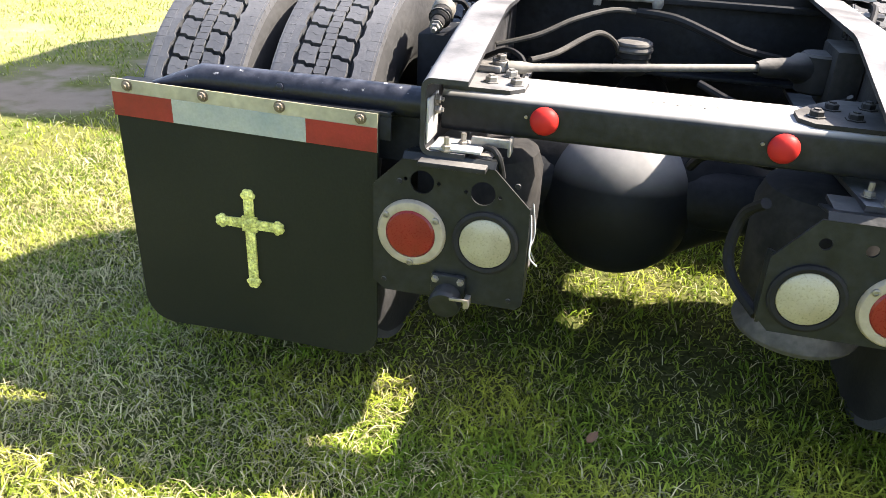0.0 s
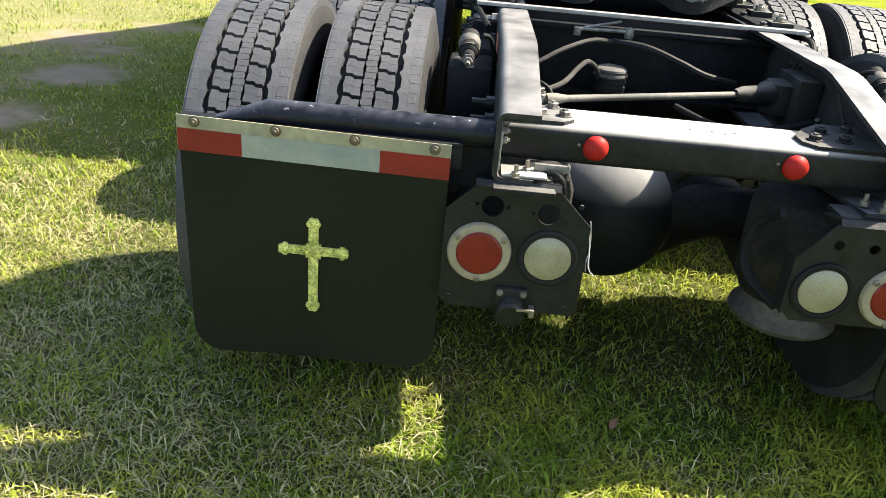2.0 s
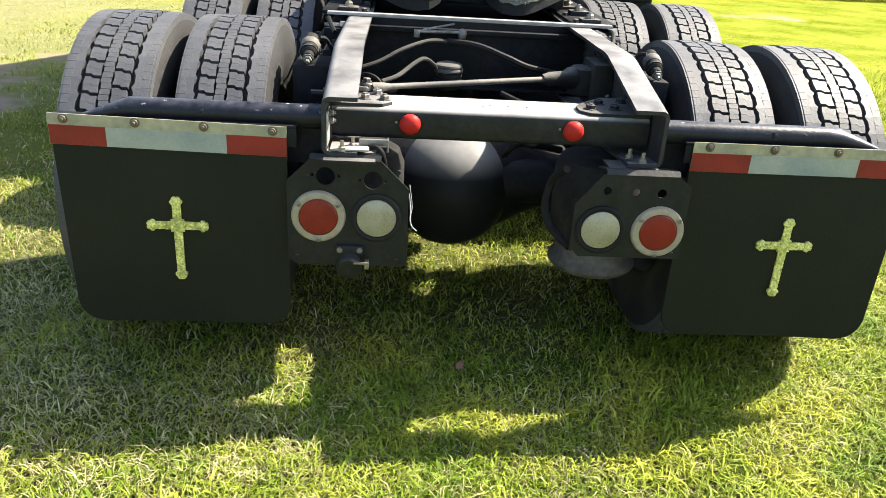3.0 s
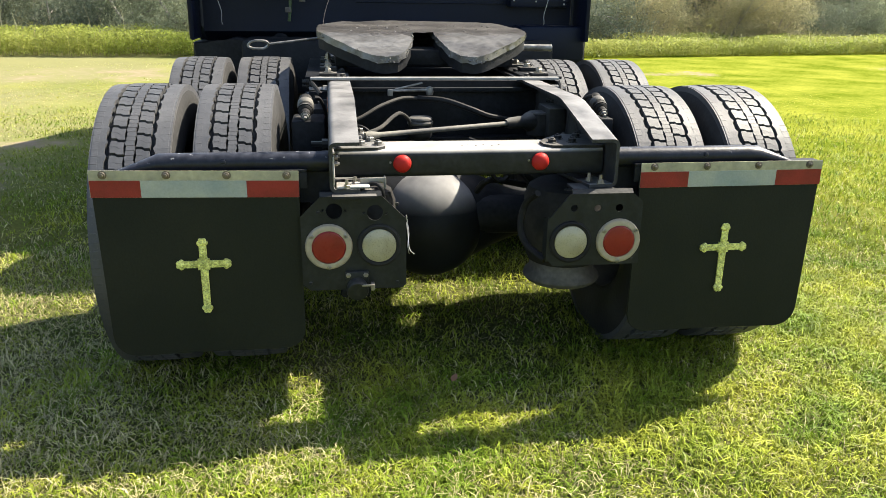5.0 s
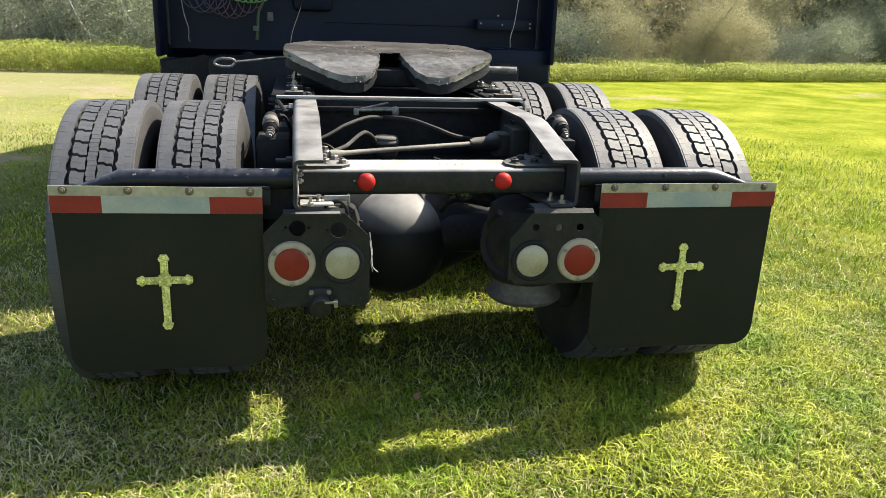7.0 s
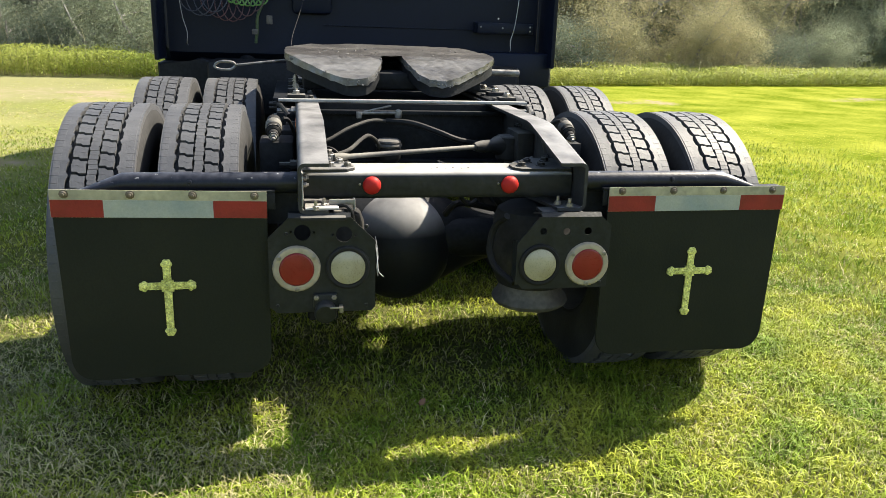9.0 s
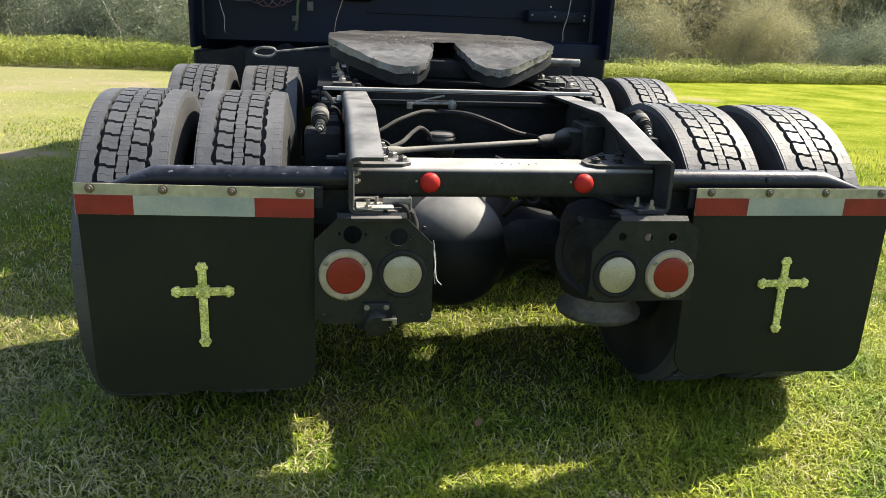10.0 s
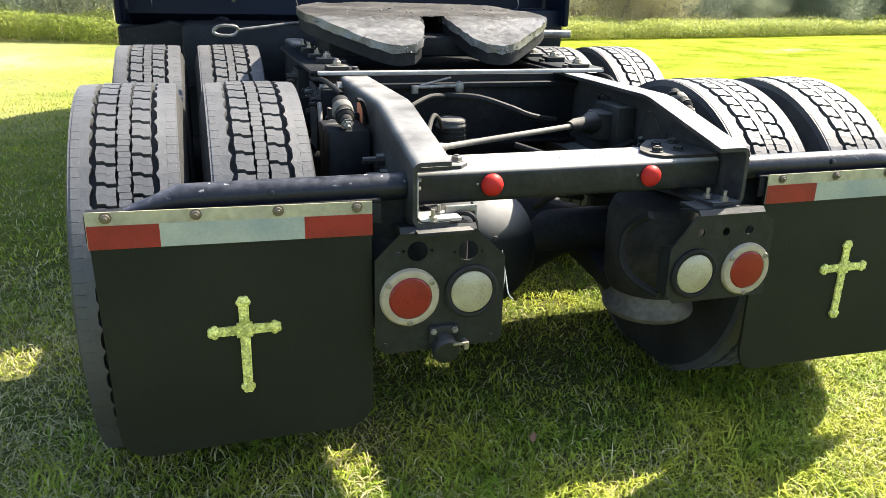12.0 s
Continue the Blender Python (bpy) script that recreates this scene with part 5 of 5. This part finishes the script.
def tree_parts(seed, height, spread, leaf_count, size, top):
    rng = random.Random(seed)
    bm = B()
    tips = []

    def limb(p, way, length, r, depth):
        pts = [p]
        for k in range(4):
            way = (way + Vector((rng.uniform(-.25, .25), rng.uniform(-.25, .25), rng.uniform(-.05, .2)))).normalized()
            pts.append(pts[-1] + way * length / 4)
        path = smooth_path(pts, 2)
        rings = []
        for i, q in enumerate(path):
            rr = r * (1 - 0.75 * i / (len(path) - 1))
            u, v = ring_frame(way)
            rings.append([bm.verts.new(q + (u * math.cos(a) + v * math.sin(a)) * rr) for a in (2 * math.pi * j / 4 for j in range(4))])
        for a, b in zip(rings, rings[1:]):
            for j in range(4):
                bm.faces.new((a[j], a[(j + 1) % 4], b[(j + 1) % 4], b[j]))
        tips.extend(pts[1 if depth else 2:])
        if depth < 2:
            for _ in range(5 if depth == 0 else 3):
                f = rng.uniform(0.12, 0.95)
                q = path[int(f * (len(path) - 1))]
                a = rng.uniform(0, 2 * math.pi)
                limb(q, Vector((math.cos(a), math.sin(a), rng.uniform(-0.05, 0.7))).normalized(), length * rng.uniform(0.3, 0.55), r * 0.4, depth + 1)
    stems = rng.choice((2, 3, 4))
    for k in range(stems):
        a = rng.uniform(0, 2 * math.pi)
        limb(Vector((math.cos(a) * 0.25, math.sin(a) * 0.25, -0.15)), Vector((math.cos(a) * 0.35, math.sin(a) * 0.35, 1)).normalized(), height * rng.uniform(0.6, 1.0), 0.055, 0)
    trunk = mesh_of(bm, "trunk", BARK)
    clumps = []
    for p in tips:
        for _ in range(2):
            clumps.append((p + Vector((rng.gauss(0, .3), rng.gauss(0, .3), rng.gauss(0, .25))), rng.uniform(0.08, 0.24)))
    for _ in range(46):
        a, d = rng.uniform(0, 2 * math.pi), spread * rng.uniform(0.1, 1) ** 0.6
        clumps.append((Vector((math.cos(a) * d, math.sin(a) * d, rng.uniform(0.05, top) * (1.1 - 0.5 * d / spread))), rng.uniform(0.07, 0.17)))
    return trunk, leaf_cloud(seed, clumps, leaf_count, size)


KINDS = []
for seed, h, spread, top, count, mat, word in (
        (1, 1.9, 1.0, 1.7, 26000, LEAF_G, "grey-green low shrubby"), (2, 2.2, 1.1, 1.9, 26000, LEAF_T, "tan autumn low shrubby"), (3, 1.6, 0.9, 1.5, 22000, LEAF_D, "dark green low shrubby"),
        (4, 4.0, 1.5, 2.6, 24000, LEAF_G, "grey-green willowy"), (5, 4.6, 1.6, 3.0, 24000, LEAF_T, "tan autumn willowy"), (6, 6.5, 1.8, 3.2, 16000, LEAF_D, "tall dark green")):
    trunk, data = tree_parts(seed, h, spread, count, 0.019 if h < 3 else 0.028 if h < 6 else 0.05, top)
    KINDS.append((trunk, quads_mesh("crown", data, mat), word))


rng = random.Random(11)
for row, (dy, step) in enumerate(((2.9, 1.75), (4.6, 1.8), (6.8, 1.9), (9.0, 1.7))):
    x = -18.0
    while x < 28:
        x += step * rng.uniform(0.7, 1.3)
        y = edge_of_field(x) + dy + rng.uniform(-0.7, 0.7)
        warm = (math.sin(x * 0.42 - 2.84) if x > 0 else -1) + rng.uniform(-0.5, 0.5)
        if row == 0:
            k = 1 if warm > 0.35 else rng.choice((0, 0, 2))
        elif row == 1:
            k = 4 if warm > 0.3 else rng.choice((3, 3, 0))
        else:
            k = rng.choice((5, 5, 3))
        trunk, crown, word = KINDS[k]
        tree = tagged(new("tree"), word + " tree at the edge of the field", "tree", "trees along the field edge")
        tree.matrix_world = pose(x, y, 0, 0, 0, rng.uniform(0, 360)) @ Matrix.Diagonal((*[rng.uniform(0.85, 1.25)] * 3, 1))
        for nm, me in (("trunk", trunk), ("crown", crown)):
            new(nm, me).parent = tree


def weeds():
    """The unmown strip: tall stems with leaves, in one mesh."""
    rng = np.random.default_rng(21)
    n = 64000
    x = rng.uniform(-15, 25, n)
    y = np.array([edge_of_field(a) for a in x]) + rng.uniform(0, 1, n) ** 1.3 * 3.2
    tall = 0.40 - 0.10 * np.clip(x / 4, 0, 1) + 0.16 * np.array([noise.noise(Vector((a * 0.8, b * 0.8, 3))) for a, b in zip(x, y)])
    base = np.stack([x, y, np.zeros(n)], 1)
    cos = []
    k = 4
    for j in range(k):
        a = rng.uniform(0, 2 * np.pi, n)
        up = tall * rng.uniform(0.15, 1.25, n)
        c = base + np.stack([rng.normal(0, 0.08, n), rng.normal(0, 0.08, n), up], 1)
        l, w = rng.uniform(0.016, 0.042, n), rng.uniform(0.007, 0.017, n)
        d = np.stack([np.cos(a) * l, np.sin(a) * l, rng.uniform(-0.2, 1.0, n) * l], 1)
        s = np.stack([-np.sin(a) * w, np.cos(a) * w, rng.uniform(-0.5, 0.5, n) * w], 1)
        cos.append(np.stack([c - d, c + s, c + d, c - s], 1).reshape(-1, 3))
    me = quads_mesh("weeds", np.concatenate(cos), WEED)
    tagged(new("weeds", me), "unmown strip of bright green leafy weeds", "weeds", kind="stuff")


weeds()
blades("tall_grass", STRAW, 16000, -24, 32, 11, 20, 0.3, 0.85, 0.010, 0.6, lambda x, y: 1.0 if 0.2 < y - edge_of_field(x) < 4 else -1, "tall dry grass stems before the trees", 31)
blades("weed_stems", WEED, 26000, -30, 40, 10.5, 20, 0.25, 0.5, 0.014, 0.7, lambda x, y: 1.0 if 0 < y - edge_of_field(x) < 3.5 else -1, "tall green weed stems before the trees", 32)
blades("weed_stalks", STALK, 1300, -14, -2, 10, 17, 0.6, 1.25, 0.014, 0.3, lambda x, y: 1.0 if 1.2 < y - edge_of_field(x) < 3.4 else -1, "tall thin dry weed stalks before the trees", 33)
blades("weed_stalks", STALK, 400, 2, 24, 13, 22, 0.4, 0.9, 0.016, 0.3, lambda x, y: 1.0 if 1.2 < y - edge_of_field(x) < 3.4 else -1, "tall thin dry weed stalks before the trees", 34)

# a fallen leaf in the grass
for lx, ly, a in ((-0.034, 0.042, 60),):
    bm = B()
    pts = [(-0.04, 0), (-0.02, 0.018), (0.01, 0.022), (0.035, 0.01), (0.05, 0), (0.035, -0.012), (0.01, -0.02), (-0.02, -0.016)]
    prism(bm, pts, "z", 0, 0.0015)
    for v in bm.verts:
        v.co.z += 6 * v.co.y ** 2 + 3 * v.co.x ** 2
    ob = part("fallen_leaf", bm, DRYLEAF)
    ob.matrix_world = pose(lx, ly, 0.034, 14, -10, a) @ Matrix.Diagonal((0.5, 0.5, 0.5, 1))
    tagged(ob, "dry brown fallen leaf on the grass", "leaf")
